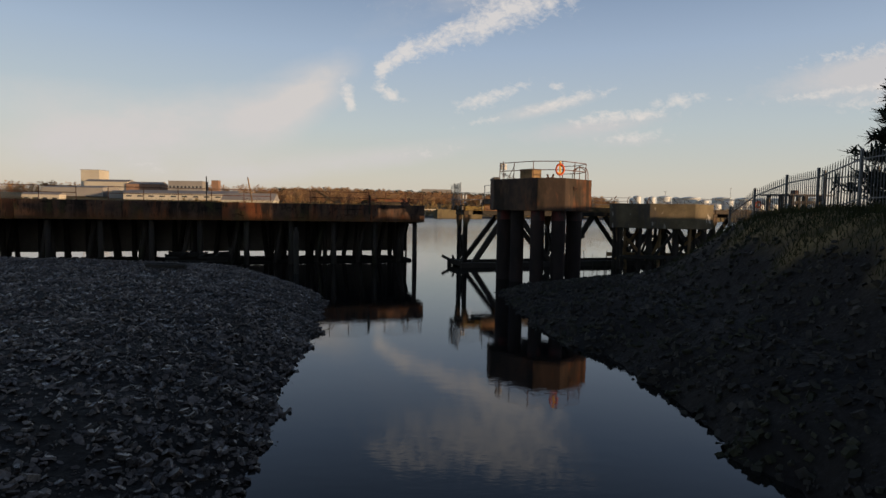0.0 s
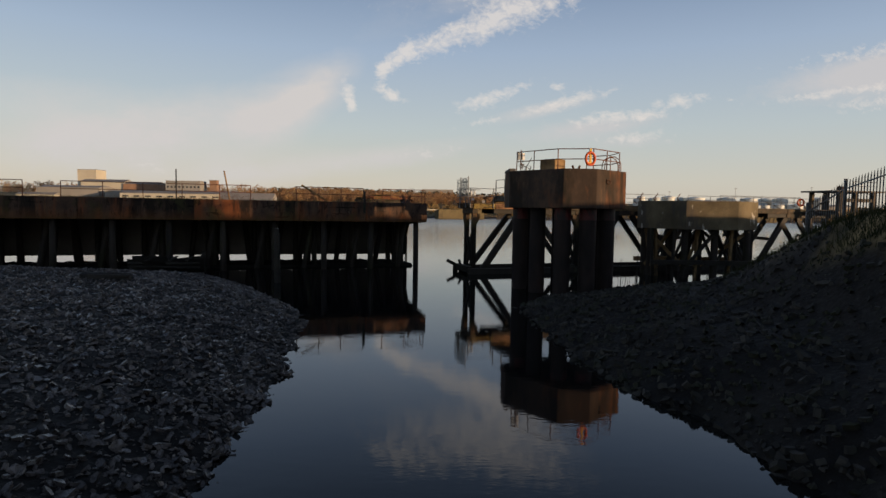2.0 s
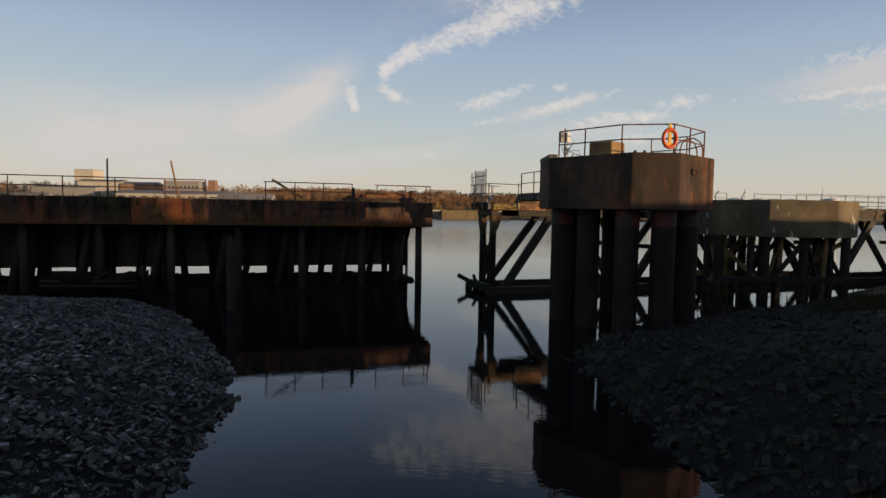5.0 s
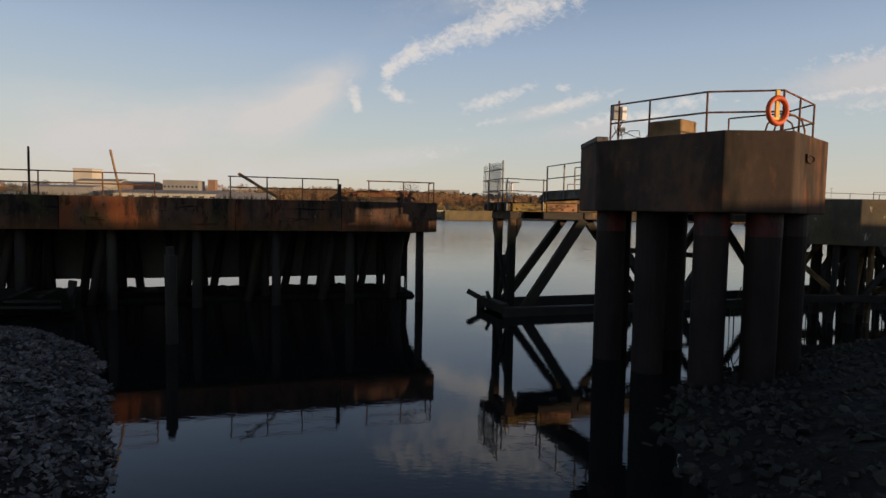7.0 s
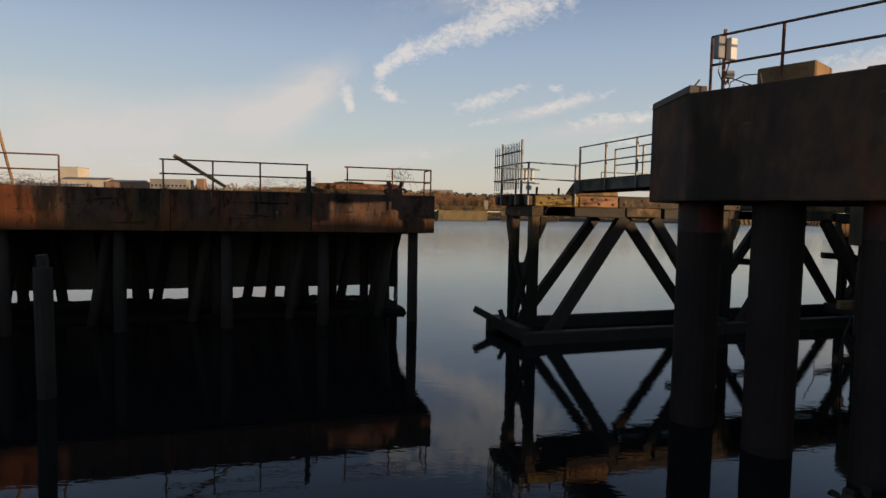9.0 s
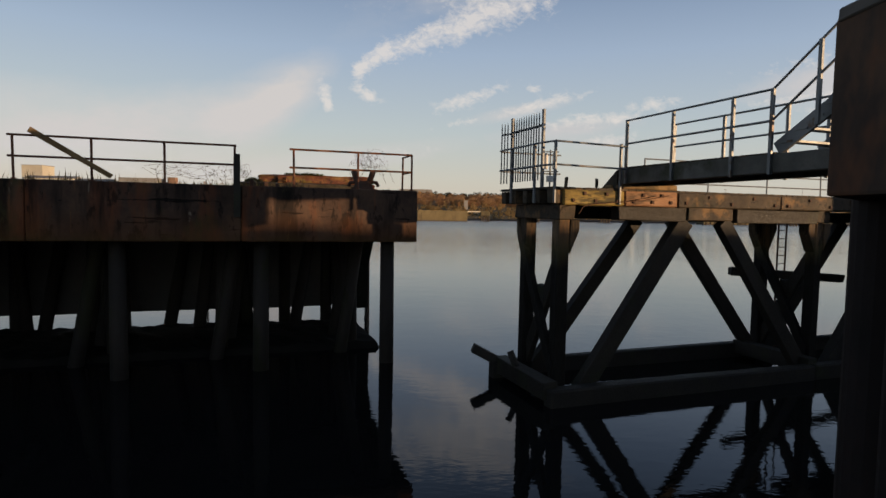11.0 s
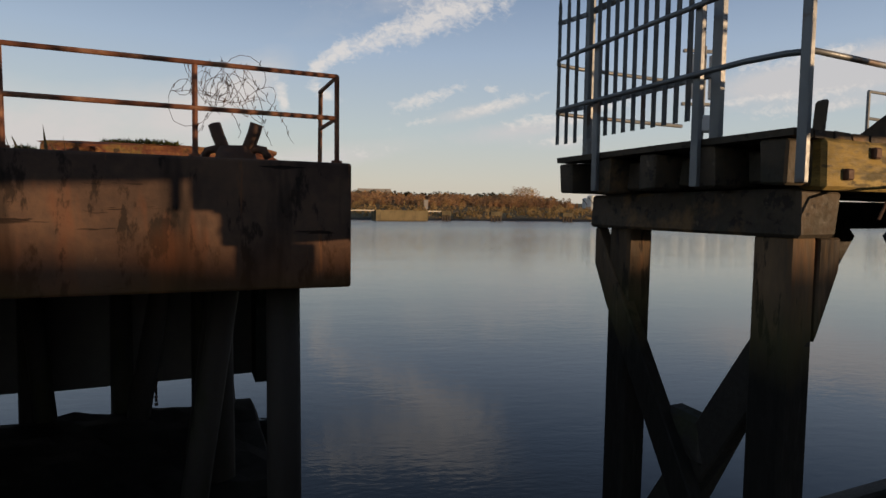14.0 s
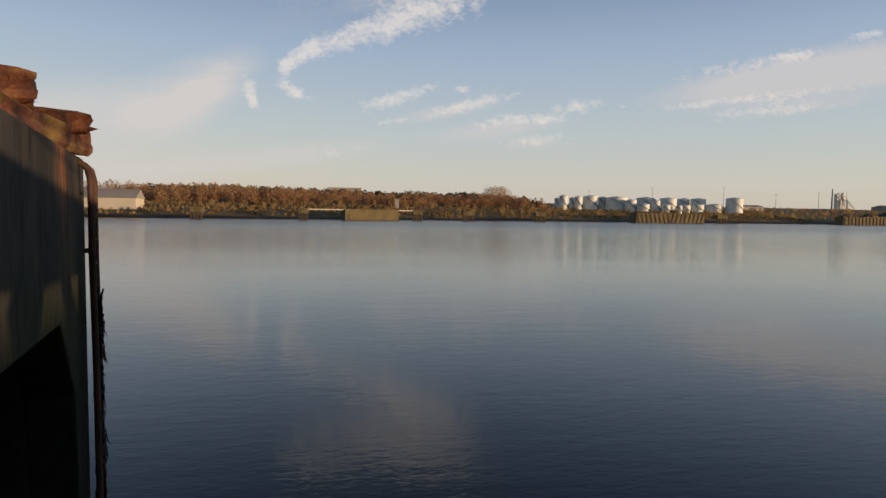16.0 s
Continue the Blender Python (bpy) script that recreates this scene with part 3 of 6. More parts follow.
def build_ground():
    xs = steps((-2600, -400, 200), (-400, -100, 25), (-100, -40, 4), (-40, -22, 1.0), (-22, 26, 0.4), (26, 48, 1.2), (48, 100, 5), (100, 500, 25), (500, 2600, 150))
    ys = steps((-2400, -200, 200), (-200, -70, 10), (-70, -52, 1.5), (-52, 4, 0.4), (4, 30, 2), (30, 230, 25), (230, 420, 4), (420, 700, 25), (700, 3000, 150))
    nx, ny = len(xs), len(ys)
    verts, grassy = [], []
    for y in ys:
        for x in xs:
            h, g = ground_height(float(x), float(y))
            verts.append((x, y, h))
            grassy.append(g)
    faces = [(j * nx + i, j * nx + i + 1, (j + 1) * nx + i + 1, (j + 1) * nx + i) for j in range(ny - 1) for i in range(nx - 1)]
    me = bpy.data.meshes.new("ground")
    me.from_pydata(verts, [], faces)
    at = me.attributes.new("grassy", "FLOAT", "POINT")
    at.data.foreach_set("value", grassy)
    me.polygons.foreach_set("use_smooth", [True] * len(me.polygons))
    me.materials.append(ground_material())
    return tagged(new("ground", me), "dark wet mud banks rising to rough grass", "ground", kind="structure")


build_ground()
bm = bmesh.new()
vs = [bm.verts.new(p) for p in ((-2600, -200, 0), (2600, -200, 0), (2600, 600, 0), (-2600, 600, 0))]
bm.faces.new(vs)
tagged(part("water", bm, M["water"]), "still dark river water reflecting the evening sky", "water", kind="structure")


# ---------- the concrete wharf ----------
WHARF_LEN, WHARF_WIDE = 62.0, 8.2


def build_wharf():
    w = thing("wharf", "long concrete wharf deck on piles with a rust-streaked edge beam", "wharf", at=D(0, 0, 0))
    P = lambda s, d, z: rel(w, D(s, d, z))
    # edge beam in cast lengths with open joints
    s0 = 0.0
    for ln in (4.9, 4.92, 7.3, 7.3, 7.3, 7.3, 7.3, 7.3, 8.4):
        bm = bmesh.new()
        n = 6
        m, full = frame_along(P(s0 + 0.008, 0.3, 4.45), P(s0 + ln - 0.008, 0.3, 4.45))
        r = bmesh.ops.create_cube(bm, size=1, matrix=m @ Matrix.Diagonal((0.6, full, 1.5, 1)))
        bmesh.ops.bevel(bm, geom=bm.edges[:], offset=0.035, segments=2, profile=0.5, affect="EDGES")
        part("edge_beam", bm, M["fascia"], w, "rust-streaked concrete edge beam")
        s0 += ln
    bm = bmesh.new()
    prof = ((0.604, 5.2), (0.604, 3.68), (5.9, 3.4), (6.9, 2.4), (7.06, 0.62), (WHARF_WIDE, 0.62), (WHARF_WIDE, 5.2))
    sides = [[bm.verts.new(P(s, d, z)) for d, z in prof] for s in (0.0, 0.5)]
    bm.faces.new(sides[0]), bm.faces.new(sides[1][::-1])
    for k in range(len(prof)):
        n = (k + 1) % len(prof)
        bm.faces.new((sides[0][k], sides[1][k], sides[1][n], sides[0][n]))
    bmesh.ops.recalc_face_normals(bm, faces=bm.faces[:])
    bmesh.ops.bevel(bm, geom=bm.edges[:], offset=0.03, segments=2, profile=0.5, affect="EDGES")
    part("end_beam", bm, M["end_concrete"], w, "concrete end beam stained green below")
    bm = bmesh.new()
    add_beam(bm, P(0.504, 4.4, 4.95), P(WHARF_LEN, 4.4, 4.95), 7.58, 0.44)
    part("deck_slab", bm, M["soffit"], w)
    # cross heads
    for k in range(17):
        s = 0.95 + 3.62 * k
        bm = bmesh.new()
        add_beam(bm, P(s, 0.62, 4.4), P(s, 7.75, 4.4), 0.5, 0.66, bevel=0.03)
        part("cross_beam", bm, M["soffit"], w)
    # curtain wall along the river side, hanging clear of the water
    s = 0.15
    while s < WHARF_LEN:
        ln = random.uniform(1.6, 2.4)
        bm = bmesh.new()
        add_beam(bm, P(s - 0.04, 7.95 + random.uniform(-0.03, 0.03), 2.68), P(s + ln + 0.04, 7.95 + random.uniform(-0.03, 0.03), 2.68), 0.2, 4.08 + random.uniform(-0.03, 0.03), rough=0.015)
        part("curtain_panel", bm, M["soffit"], w, "dark hanging wall panel stained by the tide")
        s += ln
    # low rubble sill inside the curtain wall
    bm = bmesh.new()
    ds = (2.2, 2.8, 3.4, 4.0, 4.6, 5.2, 5.8, 6.4, 7.0, 7.4, 7.7)
    grid = []
    for k in range(190):
        s = 0.25 + k * 0.325
        row = []
        for n, d in enumerate(ds):
            edge = n in (0, len(ds) - 1) or k == 0
            row.append(bm.verts.new(P(s, d, -0.5 if edge else 0.19 + 0.13 * noise.noise(Vector((s * 2.1, d * 2.1, 0))) + 0.06 * noise.noise(Vector((s * 5, d * 5, 3))))))
        grid.append(row)
    for q, r in zip(grid, grid[1:]):
        for n in range(len(ds) - 1):
            bm.faces.new((q[n], q[n + 1], r[n + 1], r[n]))
    part("rubble_sill", bm, M["black_rubble"], w, "black weedy rubble sill awash at the water")
    # columns
    rng = random.Random(4)
    for k in range(17):
        s = 0.72 + 3.63 * k
        bm = bmesh.new()
        add_tube(bm, P(s + rng.uniform(-0.04, 0.04), 0.75, -1.2), P(s, 0.75, 4.1), 0.23, 0.21, 12)
        part("concrete_column", bm, M["pile"], w, smooth=True)
        for d, lean in ((2.4, 0.95), (3.1, 0.0), (4.4, 0.8), (5.2, 0.45), (7.2, -0.35)):
            bm = bmesh.new()
            off = rng.uniform(-0.5, 0.5)
            add_tube(bm, P(s + 0.75 + off + lean, d, -1.2), P(s + 0.75 + off * 0.6, d, 4.1), 0.21, 0.19, 10)
            part("concrete_column", bm, M["pile"], w, smooth=True)
        for q in range(3):
            bm = bmesh.new()
            off = 0.7 + q * 0.95 + rng.uniform(-0.25, 0.25)
            ln = rng.choice((0.0, 0.0, 0.6, -0.6, 0.9))
            add_tube(bm, P(s + off + ln, 7.45 - (q % 2) * 0.6, -1.2), P(s + off, 7.45 - (q % 2) * 0.6, 4.1), 0.24, 0.2, 8)
            part("concrete_column", bm, M["pile"], w, smooth=True)
    # dangling chain ends under the wall
    for s in (2.6, 3.4, 6.1, 9.2, 9.8, 13.4, 17.5, 20.2, 24.7, 28.1):
        bm = bmesh.new()
        z = 0.75
        while z > 0.12:
            add_box(bm, P(s, 7.7, z), (0.05, 0.05, 0.07), rz=z * 9, rough=0.01)
            z -= 0.085
        part("chain", bm, M["iron"], w)
    return w


build_wharf()


def guard_rail(pts, height, mat, name="guard_rail", label="", post_r=0.03, rails=(1.0, 0.52), base=None, group="", ends=(0.0, 0.0), flange=True):
    """A tube rail: posts at pts (on their support), rails at fractions of the height."""
    g = thing(name, label, "railing", group, at=pts[0])
    for p in pts:
        bm = bmesh.new()
        add_tube(bm, rel(g, p), rel(g, p) + Vector((random.uniform(-.012, .012), random.uniform(-.012, .012), height)), post_r, post_r, 8)
        if flange:
            add_tube(bm, rel(g, p), rel(g, p) + Vector((0, 0, 0.03)), post_r * 2.2, post_r * 2.2, 8)
        part("post", bm, mat, g, smooth=False)
    for f in rails:
        bm = bmesh.new()
        line = [rel(g, p) + Vector((0, 0, height * f)) for p in pts]
        if ends[0]:
            line[0] = line[0] + (line[0] - line[1]).normalized() * ends[0]
        if ends[1]:
            line[-1] = line[-1] + (line[-1] - line[-2]).normalized() * ends[1]
        add_path(bm, line, post_r * 0.92, 8)
        part("rail", bm, mat, g)
    return g


RUSTY = "rusted tubular guard rail on the wharf edge"
guard_rail([D(0.17, 1.15, 5.2), D(0.17, 0.10, 5.2), D(1.75, 0.10, 5.2), D(3.52, 0.10, 5.2)], 1.03, M["rail_rust"], label=RUSTY, group="wharf railings", ends=(0, 0.12))
guard_rail([D(5.06, 0.10, 5.2), D(6.75, 0.10, 5.2), D(8.4, 0.10, 5.2), D(10.05, 0.10, 5.2)], 1.05, M["rail_rust"], label=RUSTY, group="wharf railings", ends=(0.05, 0.12))
guard_rail([D(13.3, 0.10, 5.2), D(15.4, 0.10, 5.2), D(17.9, 0.10, 5.2), D(20.4, 0.10, 5.2), D(22.9, 0.10, 5.2), D(25.4, 0.10, 5.2)], 1.05, M["rail_rust"], label=RUSTY, group="wharf railings")
guard_rail([D(27.6, 0.10, 5.2), D(30.1, 0.10, 5.2), D(32.6, 0.10, 5.2), D(35.1, 0.10, 5.2)], 1.05, M["rail_rust"], label=RUSTY, group="wharf railings")


def wire_tangle(centre, along, length, height, loops, label, seed, strands=3):
    """Springy loops of old wire, every loop of its own size and tilt."""
    rng = random.Random(seed)
    t = thing("barbed_wire", label, "wire", at=centre)
    al = Vector(along)
    cross = Vector((-al.y, al.x, 0))
    for strand in range(strands):
        bm = bmesh.new()
        pts = []
        ph = rng.uniform(0, 6)
        c, r, e = Vector((0, 0, height * 0.5)), 0.15, 0.0
        for k in range(loops):
            tc = al * rng.uniform(-0.5, 0.5) * length + cross * rng.gauss(0, 0.05) + Vector((0, 0, height * rng.uniform(0.25, 0.85)))
            tr, te = rng.uniform(0.05, 0.24) * height, rng.gauss(0, 0.7)
            for j in range(12):
                f = j / 12
                cc, rr, ee = c.lerp(tc, f), r + (tr - r) * f, e + (te - e) * f
                a = ph + (k + f) * 2 * math.pi * (1 if k % 3 else 0.7)
                pts.append(cc + al * math.cos(a) * rr * math.cos(ee) + cross * math.cos(a) * rr * math.sin(ee) * 0.5 + Vector((0, 0, rr * math.sin(a) * 1.25)))
            c, r, e = tc, tr, te
        for p in pts:
            p.z = max(p.z, 0.01)
        add_path(bm, pts, 0.0027, 4)
        for k in range(3, len(pts) - 1, 5):
            add_beam(bm, pts[k] + Vector((0.004, 0, -0.028)), pts[k] + Vector((0.02, 0.01, 0.028)), 0.006, 0.006)
        part("strand", bm, M["wire"], t)
    # broken ends hanging down to the deck
    for k in range(4):
        bm = bmesh.new()
        x, z = rng.uniform(-0.5, 0.1) * length, height * rng.uniform(0.7, 1.0)
        pts, dx = [], rng.uniform(-0.05, 0.03)
        for j in range(14):
            pts.append(al * x + cross * rng.gauss(0, 0.02) + Vector((0, 0, z)))
            x, z = x + dx + rng.gauss(0, 0.03), max(-0.12, z - height * 0.075)
        add_path(bm, pts, 0.0027, 4)
        for j in range(1, 13, 2):
            add_beam(bm, pts[j] + Vector((0.004, 0, -0.028)), pts[j] + Vector((0.02, 0.01, 0.028)), 0.006, 0.006)
        part("strand", bm, M["wire"], t)
    return t


wire_tangle(D(1.45, 0.12, 5.42), DU, 1.05, 0.9, 6, "rusty tangled barbed wire hung on the guard rail", 3)
wire_tangle(D(6.0, 0.12, 5.22), DU, 2.6, 0.55, 8, "loose rusty barbed wire drooping from the guard rail", 5)
wire_tangle(D(14.6, 0.14, 5.22), DU, 2.8, 0.45, 8, "loose rusty barbed wire drooping from the guard rail", 8)


def build_bollard(base, ang, s=1.0):
    b = thing("mooring_bollard", "rusted iron mooring bollard with two splayed horns", "bollard", "mooring bollards", at=base)
    R = Matrix.Rotation(ang, 3, "Z")
    bm = bmesh.new()
    prof = ((0.26, 0.0), (0.26, 0.05), (0.19, 0.10), (0.17, 0.2), (0.15, 0.3))
    n = 14
    rings = [[bm.verts.new(R @ Vector((1.45 * r * math.cos(2 * math.pi * k / n), r * 0.8 * math.sin(2 * math.pi * k / n), z))) for k in range(n)] for r, z in prof]
    for q, p in zip(rings, rings[1:]):
        for k in range(n):
            bm.faces.new((q[k], q[(k + 1) % n], p[(k + 1) % n], p[k]))
    bm.faces.new(rings[-1])
    part("bed", bm, M["iron"], b, smooth=True)
    for sg in (-1, 1):
        bm = bmesh.new()
        add_path(bm, [R @ Vector((sg * x, 0, z)) for x, z in ((0.10, 0.16), (0.17, 0.30), (0.23, 0.44), (0.27, 0.56))], 0.075, 10)
        part("horn", bm, M["iron"], b, smooth=True)
    for sg in (-1, 1):
        bm = bmesh.new()
        add_path(bm, [R @ Vector((sg * x, 0, z)) for x, z in ((0.12, 0.2), (0.26, 0.27), (0.36, 0.25), (0.41, 0.16))], 0.05, 8)
        part("lug", bm, M["iron"], b, smooth=True)
    b.scale = (s, s, s)
    return b


build_bollard(D(1.2, 2.1, 5.17), -DA, 1.22)


def rough_log(a, b, w, h, mat, label="", seed=0, name="timber_baulk"):
    """A weathered squared baulk from a to b with split, uneven faces."""
    rng = random.Random(seed)
    base = (Vector(a) + Vector(b)) / 2
    t = thing(name, label, "timber", at=(base.x, base.y, base.z - h / 2))
    m, ln = frame_along(rel(t, a), rel(t, b))
    bm = bmesh.new()
    nseg, n = max(6, int(ln / 0.14)), 16
    rings = []
    ph = rng.uniform(0, 50)
    for k in range(nseg + 1):
        y = (k / nseg - 0.5) * ln
        edge = min(k, nseg - k)
        ring = []
        for j in range(n):
            an = 2 * math.pi * (j + 0.5) / n
            sx, sz = max(-1, min(1, 1.3 * math.cos(an))), max(-1, min(1, 1.3 * math.sin(an)))
            wear = 1 + 0.22 * noise.noise(Vector((math.cos(an) * 1.6 + ph, y * 1.1, math.sin(an) * 1.6))) + 0.10 * noise.noise(Vector((math.cos(an) * 5, y * 4 + ph, math.sin(an) * 5))) - (0.14 if edge == 0 else 0)
            split = -0.035 if j % 5 == 2 else 0.0
            end = (0.16 * noise.noise(Vector((sx * 2 + ph, sz * 2, k)))) if edge < 2 else 0.0
            ring.append(bm.verts.new(m @ Vector((sx * (w / 2 + split) * wear, y + end, sz * (h / 2 + split) * wear))))
        rings.append(ring)
    for q, s in zip(rings, rings[1:]):
        for j in range(n):
            bm.faces.new((q[j], q[(j + 1) % n], s[(j + 1) % n], s[j]))
    bm.faces.new(rings[0][::-1]), bm.faces.new(rings[-1])
    part("wood", bm, mat, t)
    return t


LOG = "broken rust-red timber baulk lying on the wharf deck"
rough_log(D(0.2, 6.05, 5.70), D(4.3, 5.65, 5.66), 0.46, 0.32, M["rust_wood"], LOG, 1)
rough_log(D(-0.15, 7.1, 5.53), D(3.4, 6.6, 5.50), 0.5, 0.24, M["rust_wood"], LOG, 3)
rough_log(D(0.02, 7.75, 5.35), D(0.5, 5.0, 5.37), 0.4, 0.30, M["rust_wood"], LOG, 5)
rough_log(D(0.7, 5.6, 5.36), D(4.9, 5.3, 5.36), 0.5, 0.34, M["timber"], "weathered dark timber baulk lying on the wharf deck", 2)
rough_log(D(0.9, 6.35, 5.35), D(4.5, 6.1, 5.35), 0.5, 0.34, M["timber_warm_or_lit"], "weathered ochre timber baulk lying on the wharf deck", 4)
rough_log(D(3.2, 6.9, 5.34), D(3.5, 5.2, 5.6), 0.3, 0.26, M["rust_wood"], LOG, 6)


def moss_heap(c, rx, ry, h, seed):
    rng = random.Random(seed)
    bm = bmesh.new()
    for k in range(420):
        a, r = rng.uniform(0, 6.28), math.sqrt(rng.random())
        x, y = rx * r * math.cos(a), ry * r * math.sin(a)
        z = h * (1 - r * r)
        ln = rng.uniform(0.03, 0.11)
        p = Vector((x, y, z * 0.8))
        q = p + Vector((rng.uniform(-.1, .1), rng.uniform(-.1, .1), ln))
        side = Vector((rng.uniform(-1, 1), rng.uniform(-1, 1), 0)).normalized() * 0.02
        v = [bm.verts.new(p - side), bm.verts.new(p + side), bm.verts.new(q)]
        bm.faces.new(v)
    ob = part("grass", bm, M["moss"])
    ob.location = c
    return tagged(ob, "clump of moss and dead grass growing on the timbers", "grass", kind="stuff")


moss_heap(D(2.7, 5.75, 5.83), 0.7, 0.18, 0.04, 1)
moss_heap(D(4.5, 5.5, 5.5), 0.3, 0.25, 0.16, 2)


def deck_weeds():
    rng = random.Random(11)
    bm = bmesh.new()
    for k in range(5200):
        s = 3.0 + 50 * rng.random()
        d = 0.35 + rng.random() ** 1.6 * 6.5
        if lumps(s, d, 0.5, 3.0) < -0.05 and rng.random() < 0.8:
            continue
        p = D(s, d, 5.17)
        ln = rng.uniform(0.08, 0.3) * (1.3 if lumps(s, d, 0.35, 9.0) > 0.1 else 0.8)
        q = p + Vector((rng.uniform(-.12, .12), rng.uniform(-.1, .1), ln))
        side = Vector((rng.uniform(-1, 1), rng.uniform(-1, 1), 0)).normalized() * rng.uniform(0.012, 0.03)
        bm.faces.new([bm.verts.new(p - side), bm.verts.new(p + side), bm.verts.new(q)])
    ob = part("weeds", bm, M["dry_grass"])
    return tagged(ob, "dry weeds and grass growing along the wharf deck", "weeds", kind="stuff")


deck_weeds()


def simple_post(name, a, b, w, h, mat, label, category="post", bevel=0.012, rough=0.01):
    t = thing(name, label, category, at=a)
    bm = bmesh.new()
    add_beam(bm, rel(t, a), rel(t, b), w, h, bevel=bevel, rough=rough)
    part("wood", bm, mat, t)
    return t


simple_post("leaning_post", D(14.75, 0.45, 5.17), D(15.1, 0.2, 7.27), 0.09, 0.09, M["timber_warm_or_lit"], "thin timber post leaning over the wharf edge")
simple_post("timber_post", D(18.3, 0.3, 5.17), D(18.3, 0.3, 7.28), 0.085, 0.085, M["timber"], "thin upright timber post on the wharf edge")
simple_post("timber_plank", D(7.95, 0.03, 5.32), D(9.7, 0.03, 6.39), 0.04, 0.13, M["timber_warm_or_lit"], "broken plank leaning against the guard rail", "plank")
simple_post("fender_post", D(5.0, -0.12, 4.35), D(5.0, -0.10, 6.02), 0.14, 0.16, M["timber_wet"], "dark timber fender post bolted to the wharf face")
simple_post("fender_post", D(0.02 + 33, -0.12, 3.9), D(33.02, -0.10, 5.5), 0.2, 0.18, M["timber"], "dark timber fender post bolted to the wharf face")


for s, h in ((3.95, 0.09), (4.25, 0.12), (4.62, 0.16)):
    simple_post("iron_stub", D(s, 0.22, 5.18), D(s + 0.01, 0.22, 5.2 + h), 0.1, 0.1, M["iron"], "short rusted iron stub standing on the wharf edge", "stub")


def free_pile():
    t = thing("old_pile", "broken-topped timber pile standing free in the water", "pile", at=(-9.15, -7.55, 0))
    bm = bmesh.new()
    add_path(bm, [Vector((0.03, 0, -1.2)), Vector((0, 0, 1)), Vector((-0.02, 0, 2.6)), Vector((-0.02, 0.01, 3.1))], 0.2, 10)
    add_path(bm, [Vector((-0.02, 0.01, 3.05)), Vector((-0.03, 0.01, 3.25)), Vector((-0.04, 0.0, 3.4))], 0.13, 9)
    part("shaft", bm, M["timber_wet"], t, smooth=False)


free_pile()


def ladder_pipe():
    """A rusty ladder of bent tubes at the river corner of the wharf, hung with weed."""
    t = thing("wharf_ladder", "rusty bent-tube ladder hung with black weed at the wharf corner", "ladder", at=D(-0.02, 8.0, 5.0))
    P = lambda s, d, z: rel(t, D(s, d, z))
    for d in (7.62, 8.05):
        bm = bmesh.new()
        add_path(bm, [P(0.1, d, 5.12), P(-0.03, d, 5.11), P(-0.10, d, 5.04), P(-0.13, d, 4.9), P(-0.13, d, 3.9), P(-0.15, d, 2.6), P(-0.16, d, 1.0), P(-0.17, d, -0.6)], 0.042, 10)
        part("stile", bm, M["iron"], t, smooth=True)
    for k in range(17):
        bm = bmesh.new()
        add_tube(bm, P(-0.145, 7.62, 4.75 - 0.3 * k), P(-0.145, 8.05, 4.75 - 0.3 * k), 0.014, 0.014, 6)
        part("rung", bm, M["iron"], t)
    bm = bmesh.new()
    add_beam(bm, P(0.0, 8.03, 4.0), P(-0.15, 8.05, 4.0), 0.06, 0.06)
    part("bracket", bm, M["iron"], t)
    rng = random.Random(2)
    bm = bmesh.new()
    for k in range(900):
        top = rng.uniform(-0.2, 3.5)
        if lumps(top, 0, 1.3, 2.0) < -0.18 and rng.random() < 0.7:
            continue
        a, r = rng.uniform(0, 6.28), rng.uniform(0.03, 0.075)
        p = P(-0.145 + r * math.cos(a), 8.05 + r * math.sin(a), top)
        drop = rng.uniform(0.08, 0.3)
        side = Vector((math.cos(a + 1.5), math.sin(a + 1.5), 0)) * rng.uniform(0.008, 0.02)
        tip = p + Vector((rng.gauss(0, 0.03), rng.gauss(0, 0.03), -drop))
        mid = (p + tip) / 2 + Vector((math.cos(a), math.sin(a), 0)) * 0.03
        q = [bm.verts.new(v) for v in (p - side, p + side, mid + side, mid - side)]
        bm.faces.new(q)
        bm.faces.new((q[3], q[2], bm.verts.new(tip)))
    part("weed", bm, M["timber_wet"], t, "black hanging weed")


ladder_pipe()


# ---------- the octagonal mooring dolphin ----------
OCT = ((4.98, -9.72), (7.51, -12.7), (9.3, -12.76), (11.55, -10.6), (11.55, -8.75), (8.95, -6.05), (7.2, -5.75), (4.92, -7.85))


def inset(poly, k):
    cx, cy = sum(p[0] for p in poly) / len(poly), sum(p[1] for p in poly) / len(poly)
    out = []
    for x, y in poly:
        v = Vector((x - cx, y - cy))
        v = v * (1 - k / v.length)
        out.append((cx + v.x, cy + v.y))
    return out


